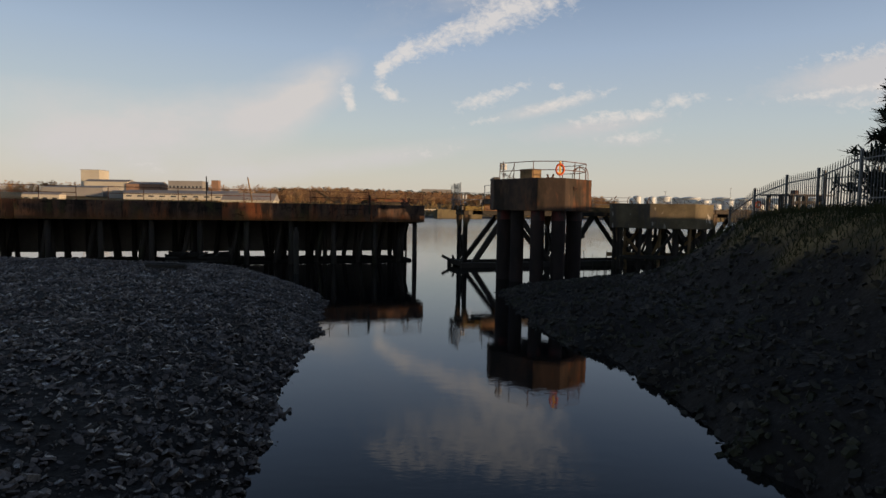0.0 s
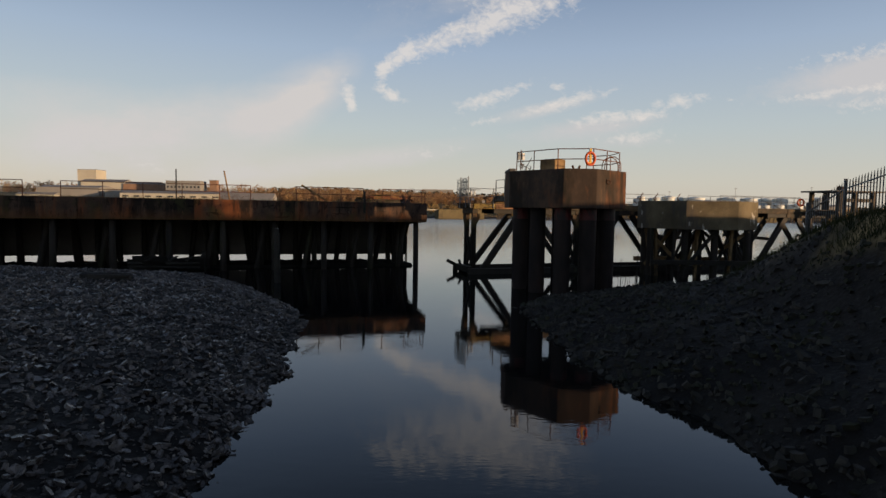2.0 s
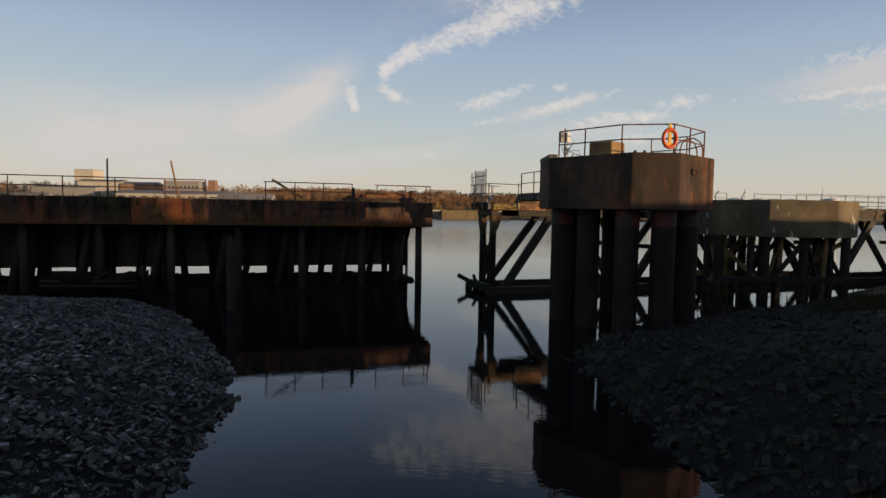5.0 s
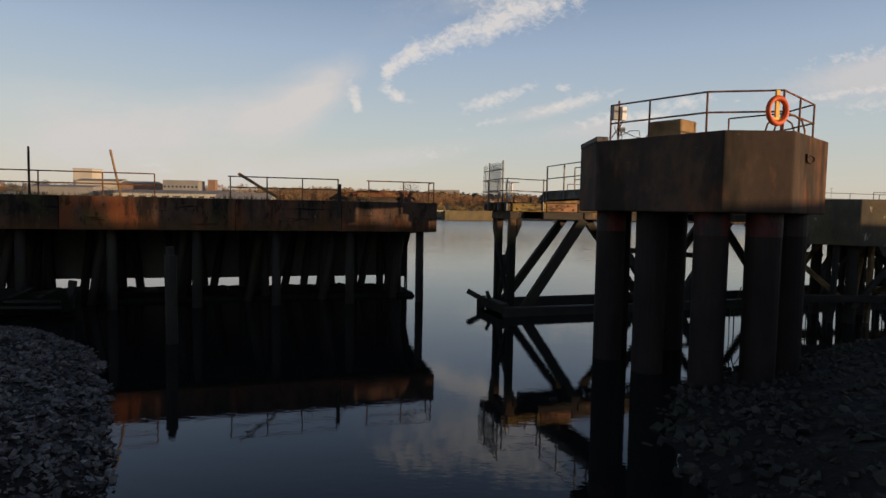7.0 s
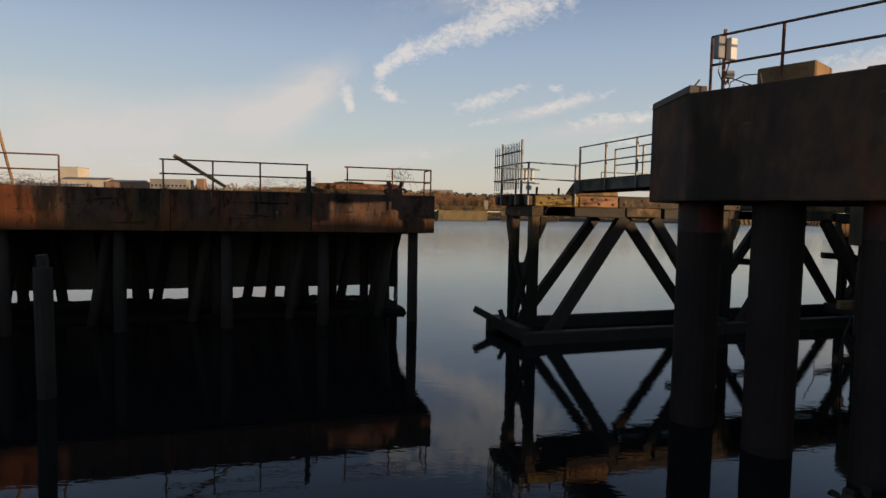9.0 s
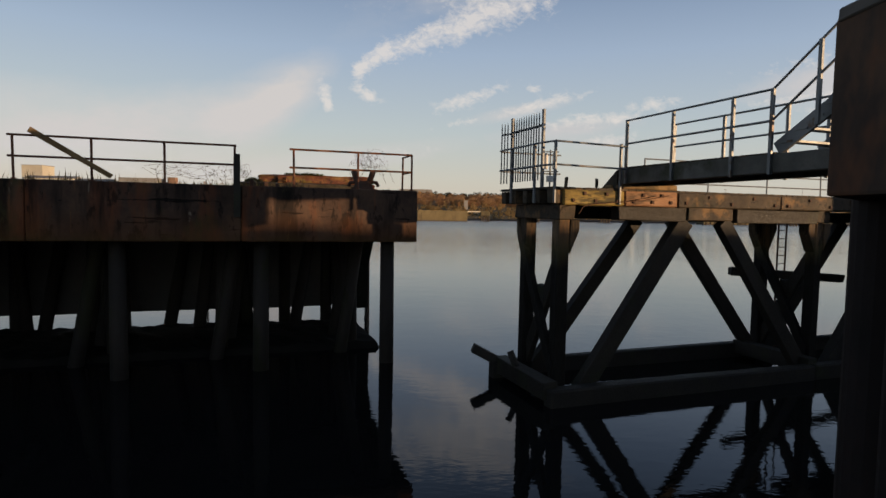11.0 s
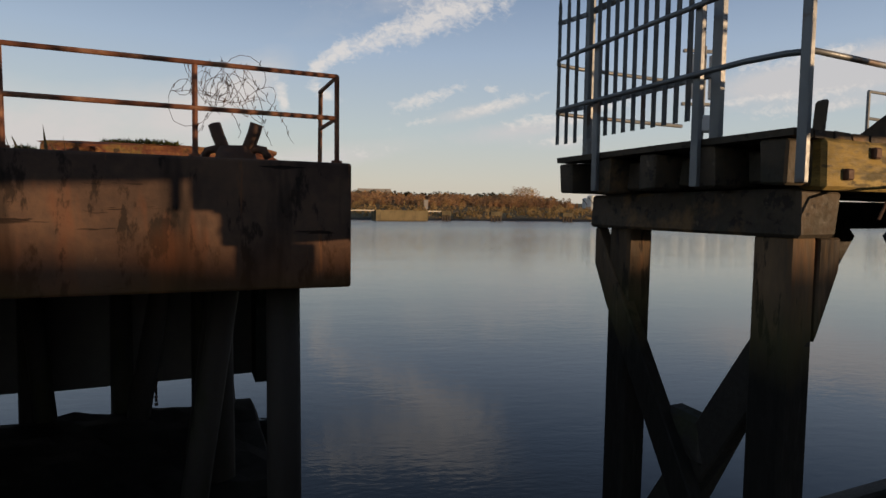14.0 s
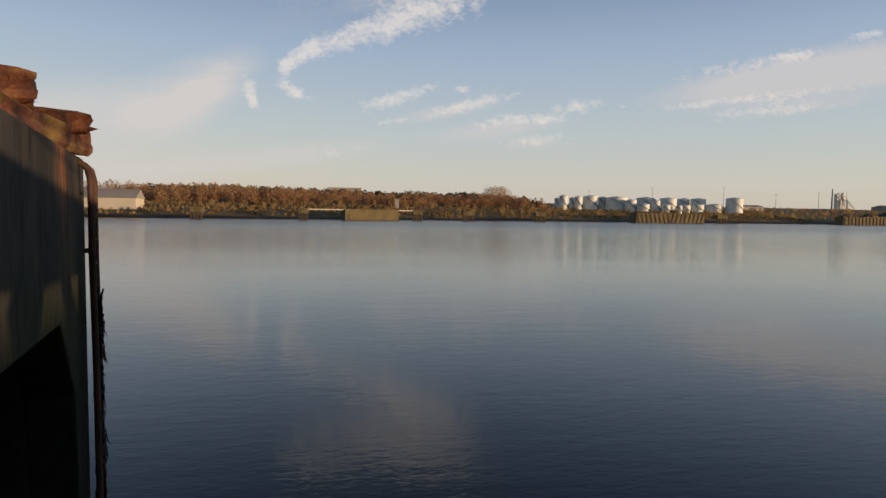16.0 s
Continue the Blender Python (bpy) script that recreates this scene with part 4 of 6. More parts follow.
def build_dolphin():
    base = (8.3, -9.15, 0.0)
    t = thing("mooring_dolphin", "octagonal stained concrete mooring dolphin on thick steel piles", "dolphin", "mooring dolphins", at=base)
    bm = bmesh.new()
    add_prism(bm, [(x - base[0], y - base[1]) for x, y in OCT], 4.89, 7.02, 0.05)
    part("cap", bm, M["concrete"], t, "octagonal brown-stained concrete cap")
    bm = bmesh.new()
    a, b = Vector((5.0, -9.7, 7.1)), Vector((4.94, -7.9, 7.06))
    add_beam(bm, rel(t, a) + Vector((0.16, 0.0, 0)), rel(t, b) + Vector((0.16, 0.0, 0)), 0.4, 0.16, bevel=0.02, rough=0.02)
    part("flashing", bm, M["soffit"], t, "torn dark sheet along the cap edge")
    for k, (x, y) in enumerate(PILES_1):
        bm = bmesh.new()
        add_tube(bm, rel(t, (x, y, -1.5)), rel(t, (x, y, 4.92)), 0.46, 0.46, 20)
        p = part("steel_column", bm, M["steel_pile"], t, smooth=False)
        if k in (0, 2, 3, 4):
            bm = bmesh.new()
            add_tube(bm, rel(t, (x, y, 4.25)), rel(t, (x, y, 4.885)), 0.466, 0.466, 20)
            part("band", bm, M["red_paint"], p, "worn red paint band")
    return t


PILES_1 = ((5.85, -8.5), (6.62, -10.15), (7.75, -11.65), (9.1, -11.85), (10.45, -10.75), (10.75, -8.8), (8.55, -6.9), (6.55, -6.9))
build_dolphin()


def dolphin_top():
    ring = inset(OCT, 0.42)
    zt = 7.02
    # rail round the landward and creek sides, open at the gangway
    pts = [Vector((*ring[0], zt)), Vector((*((Vector(ring[0]) * 0.62 + Vector(ring[1]) * 0.38)), zt)), Vector((*((Vector(ring[0]) * 0.12 + Vector(ring[1]) * 0.88)), zt)), Vector((*ring[2], zt)), Vector((*(Vector(ring[2]) * 0.5 + Vector(ring[3]) * 0.5), zt)), Vector((*ring[3], zt)), Vector((*ring[4], zt)), Vector((*(Vector(ring[4]) * 0.5 + Vector(ring[5]) * 0.5), zt))]
    guard_rail(pts, 1.10, M["rail_rust"], label="rust-brown tubular guard rail round the dolphin top", post_r=0.028, rails=(1.0, 0.5))
    # concrete block
    b = thing("concrete_block", "mossy square concrete block on the dolphin top", "block", at=(7.7, -8.6, zt))
    bm = bmesh.new()
    add_box(bm, (0, 0, 0.4), (1.15, 1.0, 0.8), rz=-0.87, bevel=0.03)
    part("block", bm, M["timber_warm_or_lit"], b)
    build_bollard(Vector((9.04, -8.95, zt - 0.02)), 0.1, 0.85)
    # life ring in its holder
    h = Vector((8.98, -12.3, zt))
    lr = thing("life_ring", "orange life ring hung on a yellow holder", "life ring", "life rings", at=h)
    bm = bmesh.new()
    ring_mesh(bm, Vector((0.0, -0.1, 0.56)), 0.33, 0.075, 0.075)
    bmesh.ops.scale(bm, vec=(0.8, 1, 1), verts=bm.verts[:])
    part("ring", bm, M["orange"], lr, "orange ring buoy", smooth=True)
    bm = bmesh.new()
    add_box(bm, (0.02, -0.06, 0.72), (0.14, 0.06, 0.78), bevel=0.02)
    add_box(bm, (0.02, -0.08, 0.35), (0.36, 0.05, 0.08), rz=0.1, bevel=0.02)
    part("holder", bm, M["yellow"], lr, "yellow plastic holder")
    lr.rotation_euler = (0, 0, radians(8))
    # lamp post with two boxes
    p = Vector((5.62, -9.72, zt))
    lb = thing("junction_post", "short post with two grey equipment boxes and cables", "post", at=p)
    bm = bmesh.new()
    add_box(bm, (0, 0, 0.62), (0.05, 0.05, 1.24))
    part("post", bm, M["rail_rust"], lb)
    for dx, mt, lab in ((-0.16, "grey_box", "grey box"), (0.12, "white", "pale box")):
        bm = bmesh.new()
        add_box(bm, (dx, -0.07 + dx * 0.3, 0.85), (0.17, 0.14, 0.42), rz=0.3, bevel=0.015)
        part("box", bm, M[mt], lb, lab)
    bm = bmesh.new()
    add_box(bm, (0.1, -0.02, 0.36), (0.18, 0.12, 0.14), bevel=0.01)
    part("box", bm, M["grey_box"], lb)
    for k in range(3):
        bm = bmesh.new()
        add_path(bm, [Vector((-0.1 + 0.1 * k, -0.05, 0.62)), Vector((-0.14 + 0.08 * k, -0.08, 0.4)), Vector((-0.02 + 0.05 * k, -0.06, 0.16)), Vector((0.1, -0.02, 0.28))], 0.012, 6)
        part("cable", bm, M["iron"], lb)
    bm = bmesh.new()
    add_path(bm, [Vector((0.16, 0, 0.3)), Vector((0.5, -0.2, 0.12)), Vector((0.9, -0.5, 0.03)), Vector((1.5, -0.9, 0.02))], 0.012, 6)
    part("cable", bm, M["iron"], lb)
    # ladder hoops on the landward edge
    for k in range(2):
        q = Vector((11.15, -9.3 + 0.55 * k, zt))
        lh = thing("ladder_hoop", "rusty curved ladder handrail at the dolphin edge", "ladder", "ladder hoops", at=q)
        bm = bmesh.new()
        add_path(bm, [Vector((-0.5, 0, 0)), Vector((-0.5, 0, 0.5)), Vector((-0.42, 0, 0.78)), Vector((-0.2, 0, 0.95)), Vector((0.1, 0, 0.97)), Vector((0.36, 0, 0.8)), Vector((0.46, 0, 0.5)), Vector((0.47, 0, -0.6))], 0.03, 8)
        part("hoop", bm, M["rail_rust"], lh, smooth=True)
    # mooring ring plate on the face
    f = Vector((10.05, -12.06, 6.4))
    mr = thing("mooring_eye", "rusty iron mooring eye fixed to the concrete face", "mooring eye", at=f)
    bm = bmesh.new()
    ring_mesh(bm, Vector((0.06, -0.07, -0.05)), 0.1, 0.03, 0.03)
    add_box(bm, (0, 0, 0.05), (0.22, 0.12, 0.1), rz=0.7, bevel=0.01)
    part("eye", bm, M["iron"], mr)
    # small wire hoop near the edge
    wh = thing("wire_hoop", "thin bent steel hoop on the dolphin top", "hoop", at=Vector((5.9, -10.0, zt)))
    bm = bmesh.new()
    add_path(bm, [Vector((-0.2, 0.2, 0)), Vector((-0.18, 0.18, 0.2)), Vector((0.0, 0, 0.3)), Vector((0.2, -0.2, 0.28)), Vector((0.24, -0.24, 0))], 0.012, 6)
    part("hoop", bm, M["galv"], wh)


def ring_mesh(bm, c, R, r, ry):
    n, k = 24, 10
    rings = []
    for i in range(n):
        a = 2 * math.pi * i / n
        rings.append([bm.verts.new(c + Vector(((R + r * math.cos(2 * math.pi * j / k)) * math.cos(a), ry * math.sin(2 * math.pi * j / k), (R + r * math.cos(2 * math.pi * j / k)) * math.sin(a)))) for j in range(k)])
    for i in range(n):
        q, s = rings[i], rings[(i + 1) % n]
        for j in range(k):
            bm.faces.new((q[j], s[j], s[(j + 1) % k], q[(j + 1) % k]))


dolphin_top()


# ---------- the second dolphin, over timber trestles ----------
OCT2 = ((16.28, 0.52), (18.7, -2.0), (22.4, -2.2), (24.6, -0.7), (24.4, 1.6), (22.4, 3.0), (18.4, 2.5), (16.5, 1.9))


def build_dolphin_2():
    base = (20.4, 0.4, 0.0)
    t = thing("mooring_dolphin", "pale weathered concrete dolphin block on a thicket of braced piles", "dolphin", "mooring dolphins", at=base)
    bm = bmesh.new()
    add_prism(bm, [(x - base[0], y - base[1]) for x, y in OCT2], 3.56, 5.64, 0.05)
    part("cap", bm, M["concrete_pale"], t, "pale stained concrete cap")
    rng = random.Random(9)
    feet = []
    for x in (17.0, 19.0, 21.2, 23.6):
        for y in (-1.2, 1.4):
            if x == 17.0:
                y = y * 0.5 + 0.9
            feet.append((x, y))
    for x, y in feet:
        bm = bmesh.new()
        add_tube(bm, rel(t, (x, y, -0.8)), rel(t, (x, y, 3.6)), 0.26, 0.24, 12)
        part("concrete_column", bm, M["pile"], t)
    # some posts and braces and one waling get ochre to paint them sunlit
    for k in range(12):
        x, y = 16.9 + 0.62 * k + rng.uniform(-0.15, 0.15), rng.uniform(-1.5, 2.0)
        bm = bmesh.new()
        add_beam(bm, rel(t, (x + rng.gauss(0, 0.12), y, -0.8)), rel(t, (x, y, 3.6)), 0.2, 0.2, bevel=0.02, rough=0.02)
        part("timber_post", bm, M["timber_warm_or_lit" if k % 4 == 1 else "timber_wet"], t)
    for k in range(30):
        (x0, y0), (x1, y1) = rng.sample(feet, 2)
        if abs(x0 - x1) > 2.8:
            continue
        bm = bmesh.new()
        add_beam(bm, rel(t, (x0, y0 - 0.2, 0.7)), rel(t, (x1, y1 - 0.2, 3.5)), 0.16, 0.24, bevel=0.02, rough=0.02)
        part("brace", bm, M["timber_warm_or_lit" if k % 3 == 0 else "timber_wet"], t)
    for y0, y1, mat in ((-1.5, -1.5, "timber_wet"), (2.1, 2.2, "timber_warm_or_lit")):
        for x0, x1 in ((16.4, 20.3), (20.35, 24.2)):
            bm = bmesh.new()
            add_beam(bm, rel(t, (x0, y0, 1.12)), rel(t, (x1, y1, 1.15)), 0.24, 0.34, bevel=0.02, rough=0.02)
            part("waling", bm, M[mat], t)


build_dolphin_2()


# ---------- things under the wharf and on the bank ----------
def build_boat():
    t = thing("derelict_boat", "dark derelict timber boat lying in the mud under the wharf", "boat", at=(-18.0, -2.9, 0.0))
    rng = random.Random(14)
    bm = bmesh.new()
    n = 9
    rows = []
    for k in range(n):
        f = k / (n - 1)
        x = -2.5 + 5.0 * f
        w = 0.85 * math.sin(math.pi * min(1, 0.15 + 0.85 * f if f < 0.6 else 1.0 - 0.55 * (f - 0.6))) + 0.12
        top = 0.95 + 0.35 * abs(f - 0.45)
        rows.append([bm.verts.new((x, -w, top)), bm.verts.new((x, -w * 0.75, 0.3)), bm.verts.new((x, 0, 0.05)), bm.verts.new((x, w * 0.75, 0.3)), bm.verts.new((x, w, top))])
    for q, s in zip(rows, rows[1:]):
        for j in range(4):
            bm.faces.new((q[j], s[j], s[j + 1], q[j + 1]))
    bmesh.ops.solidify(bm, geom=bm.faces[:], thickness=0.06)
    part("hull", bm, M["timber_wet"], t)
    for y, z in ((-0.9, 0.62), (-0.86, 0.86)):
        bm = bmesh.new()
        add_beam(bm, Vector((-2.4, y + 0.1, z)), Vector((2.3, y, z)), 0.06, 0.1, rough=0.02)
        part("rubbing_strake", bm, M["timber_wet"], t)
    bm = bmesh.new()
    add_beam(bm, Vector((2.25, 0, 0.3)), Vector((2.45, 0, 1.55)), 0.2, 0.3, bevel=0.03, rough=0.02)
    part("stem", bm, M["timber_wet"], t)
    for x in (-1.2, 0.3, 1.4):
        bm = bmesh.new()
        add_beam(bm, Vector((x, -0.8, 1.0)), Vector((x + 0.1, 0.8, 1.02)), 0.22, 0.05)
        part("thwart", bm, M["timber_wet"], t)
    t.rotation_euler = (radians(7), 0, radians(8))


build_boat()
zl = ground_height(-13.7, -18.5)[0]
rough_log((-14.7, -18.7, zl + 0.14), (-12.7, -18.35, zl + 0.1), 0.4, 0.34, M["timber_wet"], "dark waterlogged log lying on the slate bank", 31, "driftwood_log")


def dead_stalks(name, spots, label, seed):
    rng = random.Random(seed)
    bm = bmesh.new()
    for cx, cy, n, spread, tall in spots:
        for k in range(n):
            x, y = cx + rng.gauss(0, spread), cy + rng.gauss(0, spread)
            z = max(-0.3, ground_height(x, y)[0] - 0.1)
            ln = tall * rng.uniform(0.5, 1.1)
            add_path(bm, [Vector((x, y, z)), Vector((x + rng.gauss(0, 0.06), y, z + ln * 0.6)), Vector((x + rng.gauss(0, 0.14), y, z + ln))], rng.uniform(0.012, 0.03), 5)
    return tagged(part(name, bm, M["timber_wet"]), label, "stalks", kind="stuff")


dead_stalks("dead_stalks", ((13.4, -4.2, 14, 0.7, 2.1), (15.8, -3.6, 12, 0.8, 1.7), (19.0, -3.4, 16, 1.2, 1.5), (23.5, -3.6, 14, 1.1, 1.6)), "thin dead stalks and broken rods standing in the mud", 17)


# ---------- the timber jetty ----------
def beam_part(t, name, p, q, w, h, mat, label="", bevel=0.018, rough=0.018):
    bm = bmesh.new()
    add_beam(bm, rel(t, p), rel(t, q), w, h, bevel=bevel, rough=rough)
    return part(name, bm, M[mat], t, label)


def wedge(t, a, b, sg, z0, z1, w=0.26, deep=0.34):
    """A tapered cheek beside a post head, along the jetty."""
    bm = bmesh.new()
    near, far = sg * 0.182, sg * (0.182 + w)
    prof = ((near, z0), (near, z1), (far, z1), (far, z1 - 0.26))
    at = lambda x, s, z: J(a + x, b + s, z)
    v = [[bm.verts.new(rel(t, at(x, s * deep / 2, z))) for x, z in prof] for s in (-1, 1)]
    bm.faces.new(v[0]), bm.faces.new(v[1][::-1])
    for k in range(4):
        bm.faces.new((v[0][k], v[1][k], v[1][(k + 1) % 4], v[0][(k + 1) % 4]))
    bmesh.ops.recalc_face_normals(bm, faces=bm.faces[:])
    bmesh.ops.bevel(bm, geom=bm.edges[:], offset=0.015, segments=1, affect="EDGES")
    return part("shoulder", bm, M["post"], t)


BENTS = (0.40, 9.05, 17.7, 26.35, 35.0)
SKEW = 0.16     # the river post of each bent stands a little further inshore
WALK = 2.0      # width of the walkway
FRONT, RIVER = 0.34, 2.31


def head_brace(t, a):
    """A crossed brace lapped over the outer face of a bent, its head cut square under the cap."""
    bm = bmesh.new()
    prof = ((2.66, 4.48), (0.26, 0.83), (0.26, 0.28), (2.47, 3.62), (2.71, 4.06), (2.71, 4.48))
    sides = [[bm.verts.new(rel(t, J(a - off + SKEW * (b - FRONT) / (RIVER - FRONT), b, z))) for b, z in prof] for off in (0.04, 0.2)]
    bm.faces.new(sides[0]), bm.faces.new(sides[1][::-1])
    for k in range(6):
        n = (k + 1) % 6
        bm.faces.new((sides[0][k], sides[1][k], sides[1][n], sides[0][n]))
    bmesh.ops.recalc_face_normals(bm, faces=bm.faces[:])
    bmesh.ops.bevel(bm, geom=bm.edges[:], offset=0.015, segments=1, affect="EDGES")
    return part("brace", bm, M["post"], t, "crossed brace bolted over the post head")


def build_jetty():
    t = thing("timber_jetty", "old timber trestle jetty with crossed braces over the water", "jetty", at=J(0, 0, 0))
    for k, a in enumerate(BENTS):
        low = -1.4
        for b, x in ((FRONT, a), (RIVER, a + SKEW)):
            beam_part(t, "timber_post", J(x, b, low), J(x, b, 4.5), 0.33, 0.33, "post", "squared timber post, wet below and painted dark under its sunlit head", 0.03, 0.015)
            # shoulder wedges at the head
            if k or b < 1:
                wedge(t, x, b, 1, 3.62, 4.47)
            if k:
                wedge(t, x, b, -1, 3.62, 4.47)
        # cap beam across the piles
        beam_part(t, "cap_beam", J(a - 0.0, 0.06, 4.67), J(a + SKEW + 0.03, 2.74, 4.67), 0.46, 0.37, "timber", "timber cap beam", 0.03)
        # X bracing across the bent
        head_brace(t, a)
        beam_part(t, "brace", J(a + 0.05, 0.32, 3.71), J(a + SKEW + 0.05, 2.36, 0.40), 0.17, 0.34, "timber_wet", "", 0.02, 0.02)
        beam_part(t, "tie", J(a + 0.08, 1.1, 2.5), J(a + 0.08, 1.52, 2.5), 0.16, 0.42, "timber_wet", "", 0.04, 0.05)
        beam_part(t, "shoe", J(a - 0.5, -0.25, 0.36), J(a - 0.5, 2.5, 0.36), 0.38, 0.44, "timber_wet")
    for a0, a1 in zip(BENTS, BENTS[1:]):
        # long struts: one pair in the plane of the front posts, one in the plane of the river posts
        beam_part(t, "brace", J(a0 + 0.58, 0.2, 0.1), J(a0 + 3.66, 0.2, 4.5), 0.28, 0.47, "timber_wet", "long diagonal timber strut")
        beam_part(t, "brace", J(a1 - 0.4, 0.2, 0.1), J(a0 + 4.92, 0.2, 4.5), 0.26, 0.42, "timber_wet", "long diagonal timber strut")
        beam_part(t, "brace", J(a0 + 0.4, RIVER, 0.2), J(a0 + 3.78, RIVER, 4.5), 0.26, 0.42, "timber_wet", "long diagonal timber strut")
        beam_part(t, "brace", J(a1 - 0.1, RIVER, 0.25), J(a0 + 5.1, RIVER, 4.5), 0.24, 0.40, "timber_wet", "long diagonal timber strut")
        for b in (0.16, RIVER):
            beam_part(t, "corbel", J(a0 + 1.45, b, 4.66), J(a0 + 3.58, b, 4.66), 0.34, 0.36, "timber_wet")
            beam_part(t, "corbel", J(a0 + 3.6, b - 0.02, 4.67), J(a0 + 5.12, b - 0.02, 4.67), 0.36, 0.34, "timber", "bolted corbel beam")
            beam_part(t, "corbel", J(a0 + 5.3, b, 4.64), J(a1 - 0.3, b, 4.64), 0.32, 0.36, "timber_wet")
        # walings near the water, in lengths
        beam_part(t, "waling", J(a0 - 0.6, -0.28, 0.15), J(a1 - 0.62, -0.28, 0.19), 0.34, 0.52, "timber_wet", "slimy waling beam at the water", 0.04, 0.04)
        beam_part(t, "waling", J(a0 - 0.3, 2.58, 0.16), J(a1 - 0.32, 2.58, 0.22), 0.3, 0.54, "timber_wet", "", 0.04, 0.04)
        beam_part(t, "waling", J(a1 - 1.0, 2.45, 2.85), J(a1 + 4.2, 2.45, 2.5), 0.24, 0.27, "timber_wet", "broken waling beam", 0.03, 0.03)
    # stringers under the deck
    for b in (0.42, 1.15, 1.85):
        beam_part(t, "stringer", J(0.2, b, 5.02), J(36.5, b, 5.02), 0.26, 0.26, "timber")
    # outer beams in bolted lengths
    cuts = (0.22, 1.98, 3.62, 7.2, 11.0, 14.8, 18.6, 22.4, 26.2, 30.0, 33.6, 36.6)
    for n, (p, q) in enumerate(zip(cuts, cuts[1:])):
        mat = "timber_ochre" if n == 0 else "timber_fresh" if n == 1 else "timber_warm_or_lit" if n == 4 else "timber"
        fb = beam_part(t, "edge_beam", J(p, 0.04, 5.03), J(q - 0.03, 0.04, 5.03), 0.22, 0.38, mat, "bolted ochre edge beam" if n in (0, 1, 4) else "", 0.03, 0.012)
        for j in range(5 if n < 4 else 0):
            bm = bmesh.new()
            x = p + 0.25 + j * (q - p - 0.5) / 4
            z = 5.03 + (0.09 if j % 2 else -0.08)
            add_box(bm, rel(t, J(x, -0.09, z)), (0.085, 0.05, 0.085), rz=JA, bevel=0.012)
            part("bolt", bm, M["iron"], fb)
        beam_part(t, "edge_beam", J(p, 2.14 if n else 2.4, 5.03), J(q - 0.03, 2.14 if n else 2.4, 5.03), 0.2, 0.34, "timber", "", 0.03, 0.012)
    # joist ends along the river end
    for k in range(5):
        b = 0.12 + 0.64 * k
        beam_part(t, "joist", J(-0.07, b, 5.03), J(2.1, b, 5.03), 0.2, 0.34, "timber")
    # deck boards
    a = -0.10
    rng = random.Random(6)
    while a < 36.6:
        w = rng.uniform(0.2, 0.24)
        far = 2.8 if a < 2.1 else WALK + 0.26
        beam_part(t, "board", J(a + w / 2, -0.05, 5.235), J(a + w / 2, far + rng.uniform(-.03, .03), 5.235), w - 0.018, 0.055, "timber", bevel=0.0, rough=0.006)
        a += w
    # stub ends standing on the deck edge
    for x in (0.35, 1.2):
        beam_part(t, "stub", J(x, 0.06, 5.26), J(x, 0.06, 5.5), 0.07, 0.07, "timber")
    # broken fender arm at the river end
    beam_part(t, "fender_arm", J(0.35, 2.25, 0.12), J(-0.9, 2.66, 0.82), 0.26, 0.26, "timber_wet", "broken slanting fender timber")
    beam_part(t, "fender_block", J(-0.25, 2.45, -0.6), J(-0.25, 2.45, 0.5), 0.36, 0.36, "timber_wet")
    beam_part(t, "fender_arm", J(-0.1, 1.2, 0.2), J(-0.32, 1.5, 0.95), 0.16, 0.16, "timber_wet")
    # loose hanging wire
    bm = bmesh.new()
    add_path(bm, [rel(t, J(x, -0.3, z)) for x, z in ((0.5, 4.62), (0.62, 4.8), (0.85, 4.86), (2.3, 4.98), (3.1, 5.12))], 0.012, 5)
    part("wire", bm, M["wire"], t)
    return t


build_jetty()


def flat_post(t, p, q, w=0.075, d=0.05, mat="galv", name="post"):
    bm = bmesh.new()
    add_beam(bm, rel(t, p), rel(t, q), w, d, bevel=0.006)
    return part(name, bm, M[mat], t)


def tube_part(t, pts, r, mat="galv", name="rail"):
    bm = bmesh.new()
    add_path(bm, [rel(t, p) for p in pts], r, 8)
    return part(name, bm, M[mat], t, smooth=True)


def build_stage_rail():
    t = thing("guard_rail", "galvanised tubular handrail round the jetty end", "railing", at=J(-0.3, 0, 4.86))
    for a, b in ((-0.13, 2.08), (-0.13, 0.78), (-0.07, -0.11), (1.77, -0.11)):
        flat_post(t, J(a, b, 4.87), J(a, b, 6.36))
    for z in (6.33, 5.78):
        tube_part(t, [J(1.92, -0.11, z - 0.03), J(0.3, -0.11, z), J(0.0, -0.11, z + 0.005), J(-0.12, 0.02, z), J(-0.18, 0.3, z), J(-0.18, 2.1, z), J(-0.18, 2.7, z), J(-0.05, 2.9, z), J(0.3, 2.95, z), J(1.9, 2.95, z)], 0.024)
    return t


build_stage_rail()


